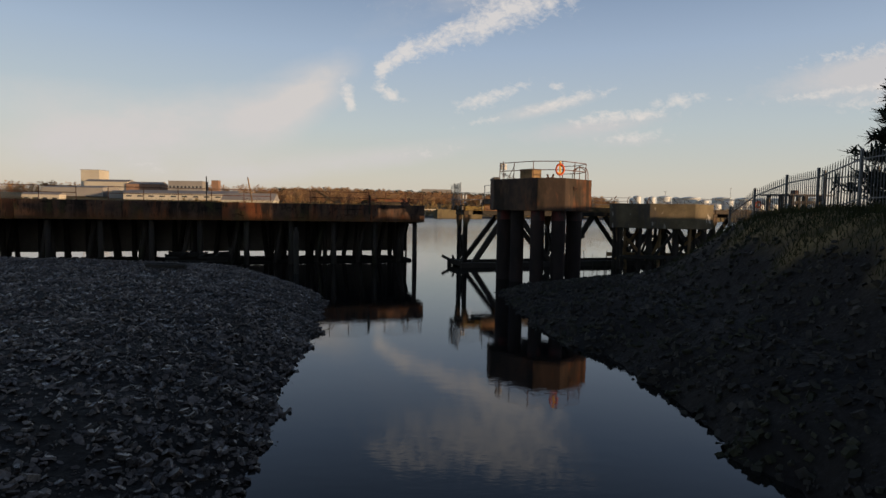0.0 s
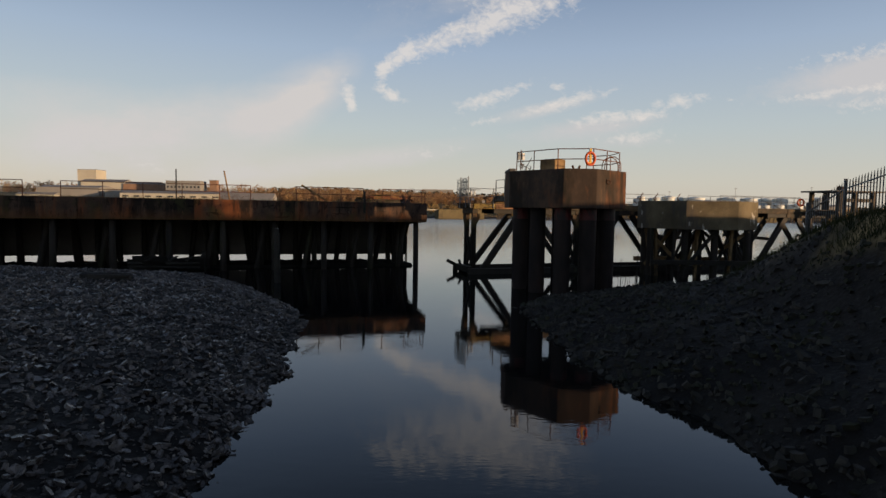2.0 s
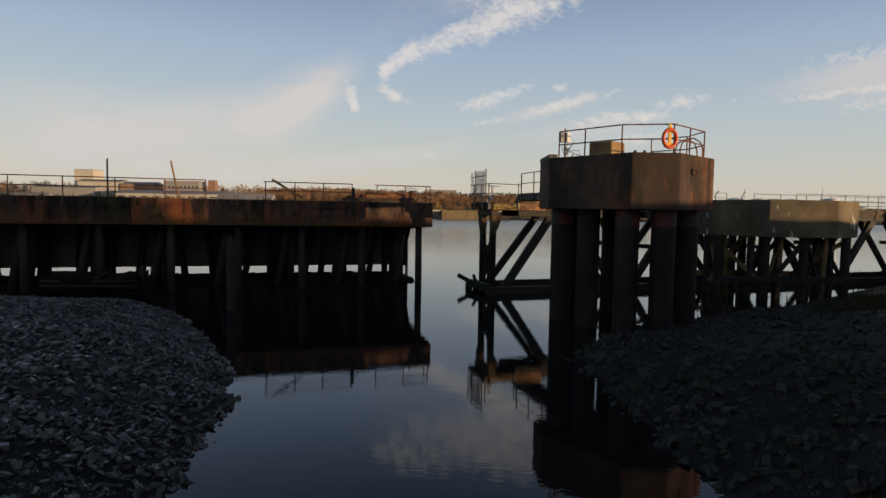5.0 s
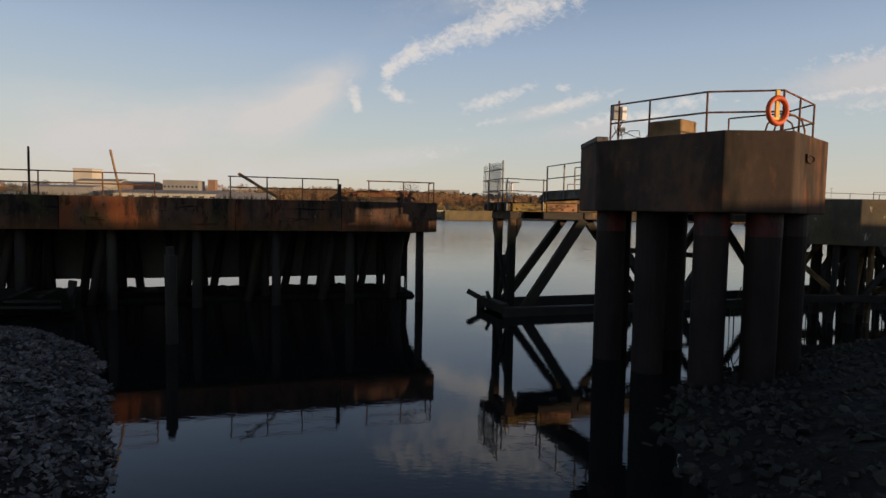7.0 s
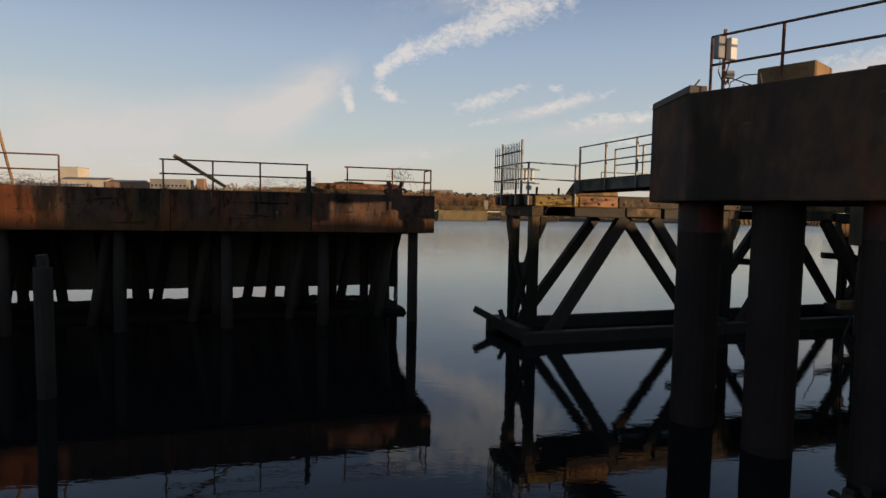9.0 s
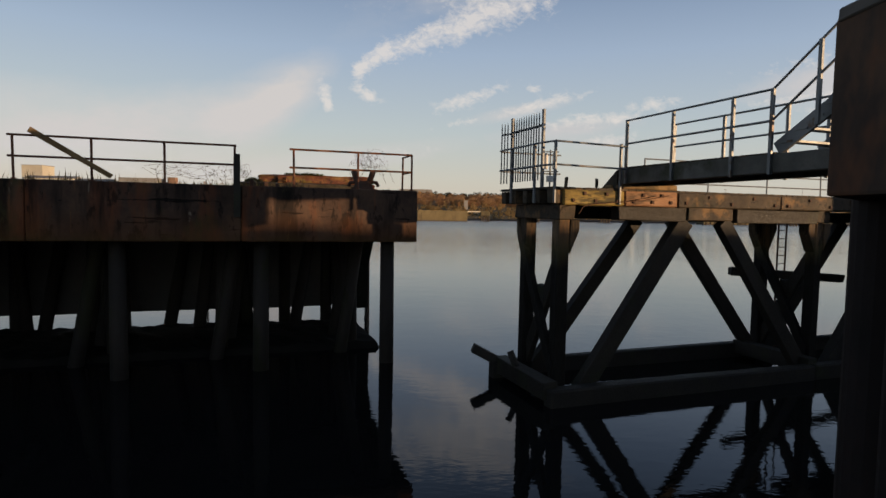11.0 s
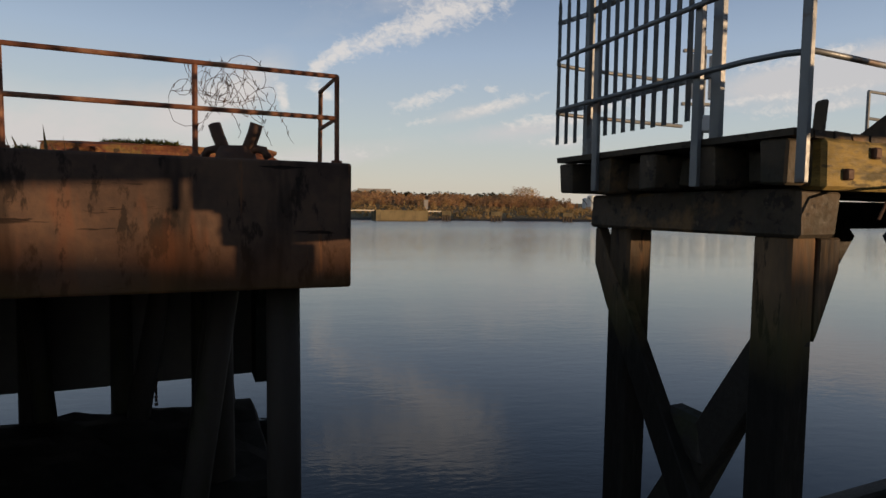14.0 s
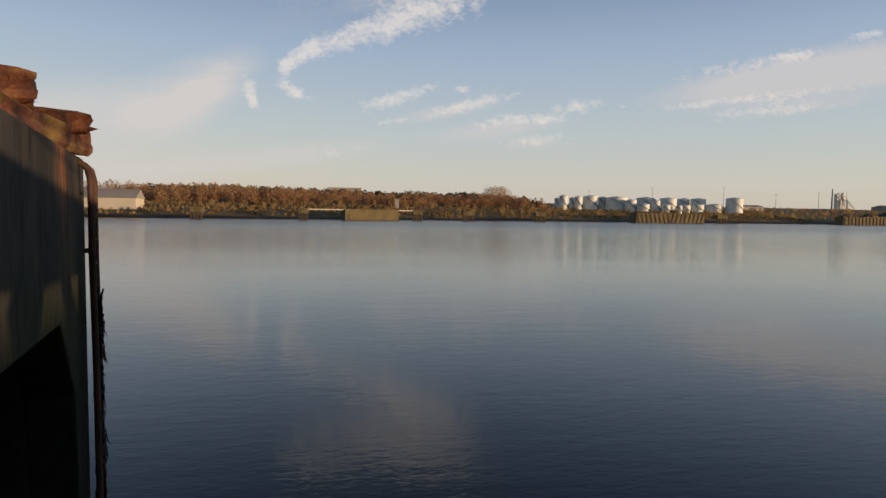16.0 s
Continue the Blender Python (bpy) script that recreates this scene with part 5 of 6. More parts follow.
def pale(t, p, h, w=0.065, lean=(0, 0, 0), spread=0.0):
    """A palisade pale: W-section strip with a notched, splayed top."""
    bm = bmesh.new()
    o = rel(t, p)
    d = DIRS["pale"]
    n = Vector((-d.y, d.x, 0))
    prof = [(-w / 2, 0.0), (-w / 4, 0.014), (0, 0.0), (w / 4, 0.014), (w / 2, 0.0)]
    up = Vector((lean[0], lean[1], 1))
    rows = []
    for z, tip in ((0, 1.0), (h - 0.12, 1.0), (h, 0.25)):
        rows.append([bm.verts.new(o + d * (x * tip) + n * y + up * (z + (0.05 if tip < 1 and i in (2,) else 0))) for i, (x, y) in enumerate(prof)])
    for q, s in zip(rows, rows[1:]):
        for i in range(4):
            bm.faces.new((q[i], q[i + 1], s[i + 1], s[i]))
    bmesh.ops.solidify(bm, geom=bm.faces[:], thickness=0.004)
    return part("pale", bm, M["galv"], t)


DIRS = {"pale": Vector((1, 0, 0))}


def build_stage_palisade():
    t = thing("palisade_gate", "galvanised palisade panel closing the end of the jetty", "fence", "palisade fences", at=J(0.08, 0.85, 5.26))
    DIRS["pale"] = JV.copy()
    for b, top in ((0.77, 7.22), (2.5, 7.22)):
        bm = bmesh.new()
        add_beam(bm, rel(t, J(0.08, b, 5.26)), rel(t, J(0.08, b, top)), 0.1, 0.06, bevel=0.006)
        part("post", bm, M["galv"], t)
    for z in (5.82, 6.82):
        bm = bmesh.new()
        add_beam(bm, rel(t, J(0.08, 0.77, z)), rel(t, J(0.08, 2.5, z)), 0.05, 0.05)
        part("rail", bm, M["galv"], t)
    for k in range(12):
        pale(t, J(0.03, 0.90 + 0.138 * k, 5.45), 1.68)
    # short return swinging out over the water
    for k in range(3):
        pale(t, J(0.0 - 0.03 * k, 2.62 + 0.125 * k, 5.42), 1.66)
    for z in (5.8, 6.8):
        bm = bmesh.new()
        add_beam(bm, rel(t, J(0.05, 2.52, z)), rel(t, J(-0.04, 2.92, z)), 0.04, 0.04)
        part("rail", bm, M["galv"], t)
    return t


build_stage_palisade()


def nav_lamps(at, name="lamp_cluster"):
    t = thing(name, "two white navigation lamps and a box on a short post", "lamp", "navigation lamps", at=at)
    bm = bmesh.new()
    add_tube(bm, Vector((0, 0, 0)), Vector((0, 0, 1.05)), 0.022, 0.022, 8)
    add_beam(bm, Vector((-0.22, 0, 1.0)), Vector((0.22, 0, 1.0)), 0.03, 0.03)
    add_beam(bm, Vector((-0.22, 0, 0.48)), Vector((0.22, 0, 0.48)), 0.03, 0.03)
    part("post", bm, M["galv"], t)
    for x in (-0.12, 0.12):
        bm = bmesh.new()
        add_tube(bm, Vector((x, 0, 0.54)), Vector((x, 0, 0.96)), 0.06, 0.06, 12)
        part("lamp", bm, M["white"], t, smooth=False)
    bm = bmesh.new()
    add_box(bm, (0, -0.05, 0.28), (0.2, 0.12, 0.16), bevel=0.012)
    part("box", bm, M["white"], t)
    return t


nav_lamps(J(0.75, 1.55, 5.26))


def build_gangway():
    t = thing("gangway", "steel-railed timber gangway with steps up to the dolphin", "gangway", at=J(2.6, 0, 5.26))
    al, ar = 2.1, 3.3
    for a in (al, ar):
        bm = bmesh.new()
        add_beam(bm, rel(t, J(a, 0.25, 5.58)), rel(t, J(a, -5.75, 5.62)), 0.2, 0.36, bevel=0.015, rough=0.01)
        part("side_beam", bm, M["timber_grey"], t, "grey mossy side beam")
    b = 0.2
    while b > -4.4:
        bm = bmesh.new()
        add_beam(bm, rel(t, J(al - 0.08, b, 5.79)), rel(t, J(ar + 0.08, b, 5.79)), 0.19, 0.05)
        part("board", bm, M["timber"], t)
        b -= 0.21
    for a in (al - 0.13, ar + 0.13):
        for b in (-0.05, -1.68, -3.35, -4.25):
            flat_post(t, J(a, b, 5.4), J(a, b, 6.97), 0.07, 0.06)
        for z in (6.95, 6.38):
            dz = 1.2
            tube_part(t, [J(a, 0.0, z), J(a, -4.25, z), J(a, -5.9, z + dz)], 0.024)
        flat_post(t, J(a, -5.15, 6.2), J(a, -5.15, 7.62), 0.07, 0.06)
    # steps
    for a in (al + 0.05, ar - 0.05):
        bm = bmesh.new()
        add_beam(bm, rel(t, J(a, -4.25, 5.88)), rel(t, J(a, -5.95, 6.95)), 0.06, 0.26)
        part("stringer", bm, M["galv"], t)
    for k in range(5):
        bm = bmesh.new()
        add_beam(bm, rel(t, J(al, -4.45 - 0.29 * k, 6.0 + 0.19 * k)), rel(t, J(ar, -4.45 - 0.29 * k, 6.0 + 0.19 * k)), 0.24, 0.04)
        part("tread", bm, M["galv"], t)
    # baulks that carry the landward end
    for z, b0 in ((5.33, 0.1), (5.33, 0.6)):
        bm = bmesh.new()
        add_beam(bm, rel(t, J(1.9, b0, z)), rel(t, J(3.6, b0, z)), 0.3, 0.13, bevel=0.02, rough=0.015)
        part("baulk", bm, M["timber_warm_or_lit"], t, "ochre timber baulk")
    bm = bmesh.new()
    v = [bm.verts.new(rel(t, J(1.97, b, z))) for b, z in ((0.3, 5.27), (1.0, 5.27), (0.3, 5.76))]
    w = [bm.verts.new(rel(t, J(3.43, b, z))) for b, z in ((0.3, 5.27), (1.0, 5.27), (0.3, 5.76))]
    bm.faces.new(v), bm.faces.new(w[::-1])
    for k in range(3):
        bm.faces.new((v[k], w[k], w[(k + 1) % 3], v[(k + 1) % 3]))
    bmesh.ops.recalc_face_normals(bm, faces=bm.faces[:])
    part("ramp", bm, M["timber"], t)
    return t


build_gangway()
nav_lamps(J(3.75, -4.3, 5.9))

# rails along the river side of the walkway
pts = [J(4.2 + 2.4 * k, 2.05, 5.26) for k in range(14)]
guard_rail(pts[:7], 1.02, M["galv"], label="thin galvanised rail along the jetty walkway", post_r=0.022, rails=(1.0, 0.66, 0.33), group="walkway railings")
guard_rail(pts[7:], 1.02, M["galv"], label="thin galvanised rail along the jetty walkway", post_r=0.022, rails=(1.0, 0.66, 0.33), group="walkway railings")
guard_rail([J(22.5 + 2.2 * k, -0.1, 5.26) for k in range(5)], 1.02, M["galv"], label="thin galvanised rail along the jetty walkway", post_r=0.022, group="walkway railings")

# cranked posts for barbed wire beside the second dolphin
for k, a in enumerate((12.6, 16.1, 17.6, 19.9)):
    t = thing("cranked_post", "cranked iron fence post carrying wire strands", "post", "cranked posts", at=J(a, 2.02, 5.26))
    tube_part(t, [J(a, 2.02, 5.26), J(a, 2.02, 6.1), J(a + 0.25, 2.02, 6.42)], 0.035, "iron", "post")

# second life ring on the walkway rail
lr = thing("life_ring", "small orange life ring hung on the walkway rail", "life ring", "life rings", at=J(31.2, -0.2, 5.4))
bm = bmesh.new()
ring_mesh(bm, Vector((0, -0.08, 0.45)), 0.28, 0.075, 0.09)
part("ring", bm, M["orange"], lr, smooth=True)
bm = bmesh.new()
add_box(bm, (0, 0.02, 0.45), (0.12, 0.05, 0.7), bevel=0.01)
part("holder", bm, M["yellow"], lr)


def build_ladder():
    t = thing("ladder", "thin vertical steel ladder down to the water", "ladder", at=J(10.0, 2.35, 0))
    for d in (0, 0.36):
        bm = bmesh.new()
        add_beam(bm, rel(t, J(10.0 + d, 2.38, -0.5)), rel(t, J(10.0 + d, 2.38, 4.9)), 0.05, 0.03)
        part("stile", bm, M["iron"], t)
    for k in range(18):
        bm = bmesh.new()
        add_tube(bm, rel(t, J(10.0, 2.38, 0.0 + 0.28 * k)), rel(t, J(10.36, 2.38, 0.28 * k)), 0.014, 0.014, 6)
        part("rung", bm, M["iron"], t)


build_ladder()


def build_gatehouse():
    """An open timber platform with a flat roof where the jetty meets the bank."""
    t = thing("gate_shelter", "dark open gate shelter with a flat roof at the jetty head", "shelter", at=J(34.4, -1.4, 0))
    P = lambda a, b, z: rel(t, J(a, b, z))
    bm = bmesh.new()
    add_beam(bm, P(32.3, -1.0, 6.86), P(38.0, -1.0, 6.86), 3.6, 0.12, bevel=0.01)
    part("roof", bm, M["soffit"], t, "thin flat roof")
    for a in (33.2, 34.9, 37.1):
        for b in (-2.3, 0.4):
            bm = bmesh.new()
            add_beam(bm, P(a, b, -0.8), P(a, b, 6.8), 0.34, 0.34, bevel=0.02, rough=0.015)
            part("post", bm, M["timber"], t)
    for z in (5.0, 6.1):
        bm = bmesh.new()
        add_beam(bm, P(33.0, -2.35, z), P(37.3, -2.35, z), 0.16, 0.3, bevel=0.02)
        part("rail_beam", bm, M["timber"], t)
    bm = bmesh.new()
    add_beam(bm, P(32.9, -1.0, 5.05), P(37.5, -1.0, 5.05), 3.0, 0.2)
    part("floor", bm, M["timber"], t)
    bm = bmesh.new()
    add_box(bm, P(35.3, -0.8, 7.15), (0.55, 0.5, 0.46), rz=JA, bevel=0.03)
    part("vent", bm, M["iron"], t)
    for a in (34.9, 35.9, 37.3):
        bm = bmesh.new()
        add_tube(bm, P(a, -2.2, 6.92), P(a, -2.2, 7.75), 0.03, 0.03, 6)
        part("post", bm, M["galv"], t)
    bm = bmesh.new()
    add_path(bm, [P(34.9, -2.2, 7.73), P(37.7, -2.2, 7.73)], 0.025, 6)
    add_path(bm, [P(34.9, -2.2, 7.35), P(37.7, -2.2, 7.35)], 0.02, 6)
    part("rail", bm, M["galv"], t)


build_gatehouse()


# ---------- the palisade along the bank ----------
def fence_run(line):
    """Palisade panels between posts at (x, y, top)."""
    for (px, py, pz), (qx, qy, qz) in zip(line, line[1:]):
        p, q = Vector((px, py, pz - 2.4)), Vector((qx, qy, qz - 2.4))
        t = thing("palisade_fence", "grey galvanised palisade fence panel stepping up the bank", "fence", "palisade fences", at=p)
        DIRS["pale"] = Vector((q.x - p.x, q.y - p.y, 0)).normalized()
        bm = bmesh.new()
        add_box(bm, Vector((0, 0, 1.1)), (0.11, 0.09, 2.66), bevel=0.005)
        part("post", bm, M["galv"], t)
        for f in (0.45, 2.02):
            bm = bmesh.new()
            add_beam(bm, Vector((0, 0, f)), q - p + Vector((0, 0, f)), 0.05, 0.05)
            part("rail", bm, M["galv"], t)
        n = 16
        for k in range(n):
            pale(t, p.lerp(q, (k + 0.5) / n) + Vector((0, 0, -0.1)), 2.45)


fence_run([(17.3, -18.2, 5.25), (17.5, -20.3, 6.2), (17.84, -22.5, 6.77), (17.75, -25.0, 6.93), (17.75, -27.6, 7.5), (17.8, -30.2, 7.6), (17.9, -32.8, 7.6)])
fence_run([(20.9, -20.6, 7.15), (21.8, -23.1, 7.2), (22.7, -25.6, 7.25), (23.6, -28.1, 7.3), (24.5, -30.6, 7.3)])


# ---------- shards and rubble ----------
def scatter(name, n, place, mat, label, category, sizes, seed, flat=0.28):
    """Many small angular slabs bedded at all tilts, as one heap of stuff."""
    rng = random.Random(seed)
    verts, faces = [], []
    for k in range(n):
        spot = place(rng)
        if spot is None:
            continue
        x, y, z = spot
        s = sizes[0] + (sizes[1] - sizes[0]) * rng.random() ** 2.2
        l, w, h = s, s * rng.uniform(0.3, 0.75), s * rng.uniform(flat * 0.5, flat)
        e = Euler((rng.gauss(0, 0.6), rng.gauss(0, 0.5), rng.uniform(0, 6.28))).to_matrix()
        b = len(verts)
        c = Vector((x, y, z + h * 0.25))
        m = rng.choice((4, 5, 5, 6))
        ring = []
        a0 = rng.uniform(0, 6.28)
        for j in range(m):
            a = a0 + 2 * math.pi * j / m + rng.uniform(-0.25, 0.25)
            r = rng.uniform(0.75, 1.05)
            ring.append((math.cos(a) * l / 2 * r, math.sin(a) * w / 2 * r))
        for sx, sy in ring:
            verts.append(c + e @ Vector((sx, sy, -h / 2)))
        for sx, sy in ring:
            verts.append(c + e @ Vector((sx * 0.93, sy * 0.93, h / 2)))
        faces.append(tuple(b + m + j for j in range(m)))
        for j in range(m):
            faces.append((b + j, b + (j + 1) % m, b + m + (j + 1) % m, b + m + j))
    me = bpy.data.meshes.new(name)
    me.from_pydata([tuple(v) for v in verts], [], faces)
    me.materials.append(M[mat])
    return tagged(new(name, me), label, category, kind="stuff")


def left_spot(rng):
    y = -52 + 46 * rng.random() ** 0.8
    xl = float(lerp(SHORE_L, y))
    d = -0.5 + 26 * rng.random() ** 1.5
    x = xl - d
    h = ground_height(x, y)[0]
    if h < -0.12:
        return None
    return x, y, h


def right_spot(rng):
    y = -52 + 46 * rng.random()
    xr = float(lerp(SHORE_R, y))
    d = -0.4 + 13 * rng.random() ** 1.4
    x = xr + d
    h, g = ground_height(x, y)
    if h < -0.12 or g > 0.5:
        return None
    return x, y, h


scatter("shards", 60000, left_spot, "shard", "dark slabs of broken slate and tile covering the muddy bank", "rubble", (0.06, 0.34), 1)
scatter("rubble", 13000, right_spot, "rubble", "mud-covered stones along the creek edge", "rubble", (0.06, 0.38), 2, flat=0.55)


def grass_bank():
    rng = random.Random(21)
    verts, faces = [], []
    for k in range(60000):
        y = -50 + 48 * rng.random()
        xt = float(lerp(TOP_R, y))
        x = xt - 3.0 + 11 * rng.random()
        h, g = ground_height(x, y)
        if rng.random() > g:
            continue
        ln = rng.uniform(0.12, 0.42)
        a = rng.uniform(0, 6.28)
        sx, sy = 0.018 * math.cos(a), 0.018 * math.sin(a)
        lx, ly = rng.gauss(0, 0.12), rng.gauss(0, 0.12)
        b = len(verts)
        verts += [(x - sx, y - sy, h - 0.02), (x + sx, y + sy, h - 0.02), (x + lx, y + ly, h + ln)]
        faces.append((b, b + 1, b + 2))
    me = bpy.data.meshes.new("grass")
    me.from_pydata(verts, [], faces)
    me.materials.append(M["grass"])
    return tagged(new("grass", me), "rough tufted grass on top of the creek bank", "grass", kind="stuff")


grass_bank()


def build_conifer(x, y, height, seed, label):
    """A dark conifer: tapered trunk, drooping limbs and sprays of needles."""
    rng = random.Random(seed)
    z0 = ground_height(x, y)[0] - 0.1
    t = thing("conifer_tree", label, "tree", at=(x, y, z0))
    bm = bmesh.new()
    add_path(bm, [Vector((0.05 * math.sin(k), 0, height * k / 6)) for k in range(7)], 0.16, 8)
    part("trunk", bm, M["bark"], t, smooth=True)
    limbs = bmesh.new()
    verts, faces = [], []
    for k in range(170):
        f = rng.uniform(0.02, 1.0)
        a = rng.uniform(0, 6.28)
        ln = (1 - f) ** 0.75 * 3.4 * rng.uniform(0.65, 1.1) + 0.3
        p0 = Vector((0, 0, f * height))
        d = Vector((math.cos(a), math.sin(a), rng.uniform(0.05, 0.45)))
        p1 = p0 + d * ln * 0.6
        p2 = p0 + d * ln + Vector((0, 0, -0.1 * ln))
        add_path(limbs, [p0, p1, p2], 0.025, 4)
        for j in range(120):
            u = 0.15 + 0.85 * rng.random()
            c = p0.lerp(p2, u) + Vector((rng.gauss(0, .1), rng.gauss(0, .1), rng.gauss(0, .07)))
            dd = (d + Vector((rng.gauss(0, .7), rng.gauss(0, .7), rng.gauss(0.1, .35)))).normalized()
            s = rng.uniform(0.25, 0.6)
            side = dd.cross(Vector((0, 0, 1))).normalized() * s * 0.16
            b = len(verts)
            verts += [tuple(c - side), tuple(c + side), tuple(c + dd * s + side * 0.3), tuple(c + dd * s * 1.1 - side * 0.3)]
            faces.append((b, b + 1, b + 2, b + 3))
    part("limbs", limbs, M["bark"], t)
    me = bpy.data.meshes.new("crown")
    me.from_pydata(verts, [], faces)
    me.materials.append(M["conifer"])
    ob = new("crown", me)
    ob.parent = t
    return t


build_conifer(21.6, -26.4, 7.0, 3, "dark dense conifer behind the palisade fence, copied out of view for shade")


tree = scene.objects["conifer_tree"]
# unseen conifers, added outside the view to keep sun off the wharf face
for k, (x, y, s) in enumerate(((28.0, -31.8, 0.95), (26.5, -35.8, 0.9), (21.7, -40.2, 0.95), (23.2, -44.8, 0.95), (20.4, -48.0, 1.0), (25.5, -49.5, 0.95), (21.4, -53.0, 0.9), (20.8, -58.5, 0.95), (25.5, -56.0, 0.9))):
    shade_tree = copy_thing(tree, pose(x, y, ground_height(x, y)[0] - 0.1, 0, 0, 75 * k))
    shade_tree.scale = (1.25 * s, 1.25 * s, 1.1 * s)


# ---------- the far bank ----------
def far_point(x, inland, z=0.0):
    """A spot so far inland of the far waterline, on its ground unless z is given."""
    y = float(lerp(FAR, x)) + inland
    return Vector((x, y, z if z else ground_height(x, y)[0]))


def far_woods(name, n, where, mat, label, size, seed):
    """A belt of distant trees: clumps of leaf faces of uneven height, as one mass."""
    rng = random.Random(seed)
    verts, faces = [], []
    for k in range(n):
        got = where(rng)
        if got is None:
            continue
        x, y, z, hh = got
        w = hh * rng.uniform(0.35, 0.6)
        for j in range(100):
            a, r = rng.uniform(0, 6.28), rng.random() ** 0.5
            f = rng.random()
            g = math.sqrt(max(0.0, 1 - (1.75 * f - 0.75) ** 2)) * (0.8 + 0.35 * math.sin(3 * a + k))
            c = Vector((x + w * r * math.cos(a) * g, y + w * r * math.sin(a) * g, z + hh * (0.04 + 0.96 * f)))
            s = size * 0.38 * rng.uniform(0.5, 1.4)
            u = Vector((rng.gauss(0, 1), rng.gauss(0, 1), rng.gauss(0, 1))).normalized()
            v = u.cross(Vector((rng.gauss(0, 1), rng.gauss(0, 1), rng.gauss(0, 1)))).normalized()
            b = len(verts)
            verts += [tuple(c - u * s), tuple(c + v * s * 0.7), tuple(c + u * s), tuple(c - v * s * 0.6)]
            faces.append((b, b + 1, b + 2, b + 3))
    me = bpy.data.meshes.new(name)
    me.from_pydata(verts, [], faces)
    me.materials.append(M[mat])
    return tagged(new(name, me), label, "trees", kind="stuff")


def wood_belt(x0, x1, d0, d1, h0, h1, keep=lambda x: 1.0, tall=lambda x: 1.0):
    def where(rng):
        x = rng.uniform(x0, x1)
        if rng.random() > keep(x):
            return None
        p = far_point(x, rng.uniform(d0, d1))
        hh = tall(x) * rng.uniform(h0, h1) * (1 + 0.35 * lumps(x, 0, 0.02, 3.0))
        return p.x, p.y, p.z, hh
    return where


far_woods("woodland", 1300, wood_belt(-130, 150, 80, 190, 2.8, 6.4, tall=lambda x: 1.0 + 0.3 * min(1, max(0, (10 - x) / 80))), "russet", "bare russet winter woodland across the river", 1.1, 1)
far_woods("woodland", 500, wood_belt(-140, 130, 190, 240, 6, 9), "pines", "dark pines behind the russet woodland", 1.2, 2)
far_woods("scrub", 260, wood_belt(-160, 260, 18, 95, 0.7, 3.6, lambda x: 0.9), "scrub", "olive and ochre scrub above the far shore", 0.8, 3)
far_woods("scrub", 2600, wood_belt(-170, 330, 12, 80, 0.5, 1.3), "scrub", "long dry grass and low brambles on the far bank", 0.8, 9)
far_woods("scrub", 700, wood_belt(230, 900, 24, 120, 1.2, 3.4), "scrub", "low scrub on the far shore", 0.7, 4)
far_woods("tree_clump", 26, wood_belt(108, 124, 110, 122, 10, 13), "russet", "tall rounded clump of bare trees on the skyline", 1.1, 5)
far_woods("woodland", 900, wood_belt(-700, -110, 215, 330, 7, 12), "russet", "bare russet woodland on the rise behind the sheds", 1.3, 6)


def far_block(name, label, category, x, inland, w, d, h, mat, roof=None, pitch=0.0, rz=0.0, windows=0, group="", win_h=1.4, z=None):
    p = far_point(x, inland)
    t = thing(name, label, category, group, at=(p.x, p.y, p.z - 0.5))
    bm = bmesh.new()
    add_box(bm, (0, 0, h / 2 + 0.25), (w, d, h + 0.5), rz=rz)
    part("wall", bm, M[mat], t)
    bm = bmesh.new()
    R = Matrix.Rotation(rz, 3, "Z")
    top = h + 0.5
    if pitch:
        pts = [R @ Vector(v) + Vector((0, 0, top)) for v in ((-w / 2 - .4, -d / 2 - .4, 0), (w / 2 + .4, -d / 2 - .4, 0), (w / 2 + .4, d / 2 + .4, 0), (-w / 2 - .4, d / 2 + .4, 0), (-w / 2 - .4, 0, pitch), (w / 2 + .4, 0, pitch))]
        v = [bm.verts.new(q) for q in pts]
        for f in ((0, 1, 5, 4), (2, 3, 4, 5), (0, 4, 3), (1, 2, 5), (0, 3, 2, 1)):
            bm.faces.new([v[k] for k in f])
    else:
        add_box(bm, (0, 0, top + 0.15), (w + 0.5, d + 0.5, 0.3), rz=rz)
    part("roof", bm, M[roof or "roof"], t)
    for k in range(windows):
        bm = bmesh.new()
        xx = -w / 2 + w * (k + 0.5) / windows
        add_box(bm, R @ Vector((xx, -d / 2 - 0.02, h * 0.62)), (w / windows * 0.5, 0.12, win_h), rz=rz)
        part("window", bm, M["glass"], t)
    return t


# sheds and works west of the woods; heights are to the eaves above the river
SHED = "long low industrial shed with pale cladding across the river"


def far_to(name, label, category, x, inland, w, d, top, mat, **kw):
    return far_block(name, label, category, x, inland, w, d, top - far_point(x, inland).z, mat, **kw)


far_to("shed", SHED, "building", -255, 120, 43, 22, 16.6, "grey_clad", pitch=1.6, group="far sheds")
far_to("shed", "blue-grey shed between the long sheds", "building", -219, 112, 17, 16, 14.2, "grey_clad", pitch=0.8, group="far sheds")
far_to("shed", SHED, "building", -171, 95, 74, 20, 12.8, "cream", pitch=2.4, windows=10, win_h=0.9, group="far sheds")
far_to("works_tower", "tall plain cream works building above the sheds", "building", -284, 190, 15, 15, 33, "cream")
far_to("works_hall", "cream works hall beside the tall building", "building", -262, 172, 34, 14, 23, "cream", pitch=2)
far_to("brick_hall", "red brick hall behind the sheds", "building", -232, 170, 27, 14, 21.5, "brick", pitch=2)
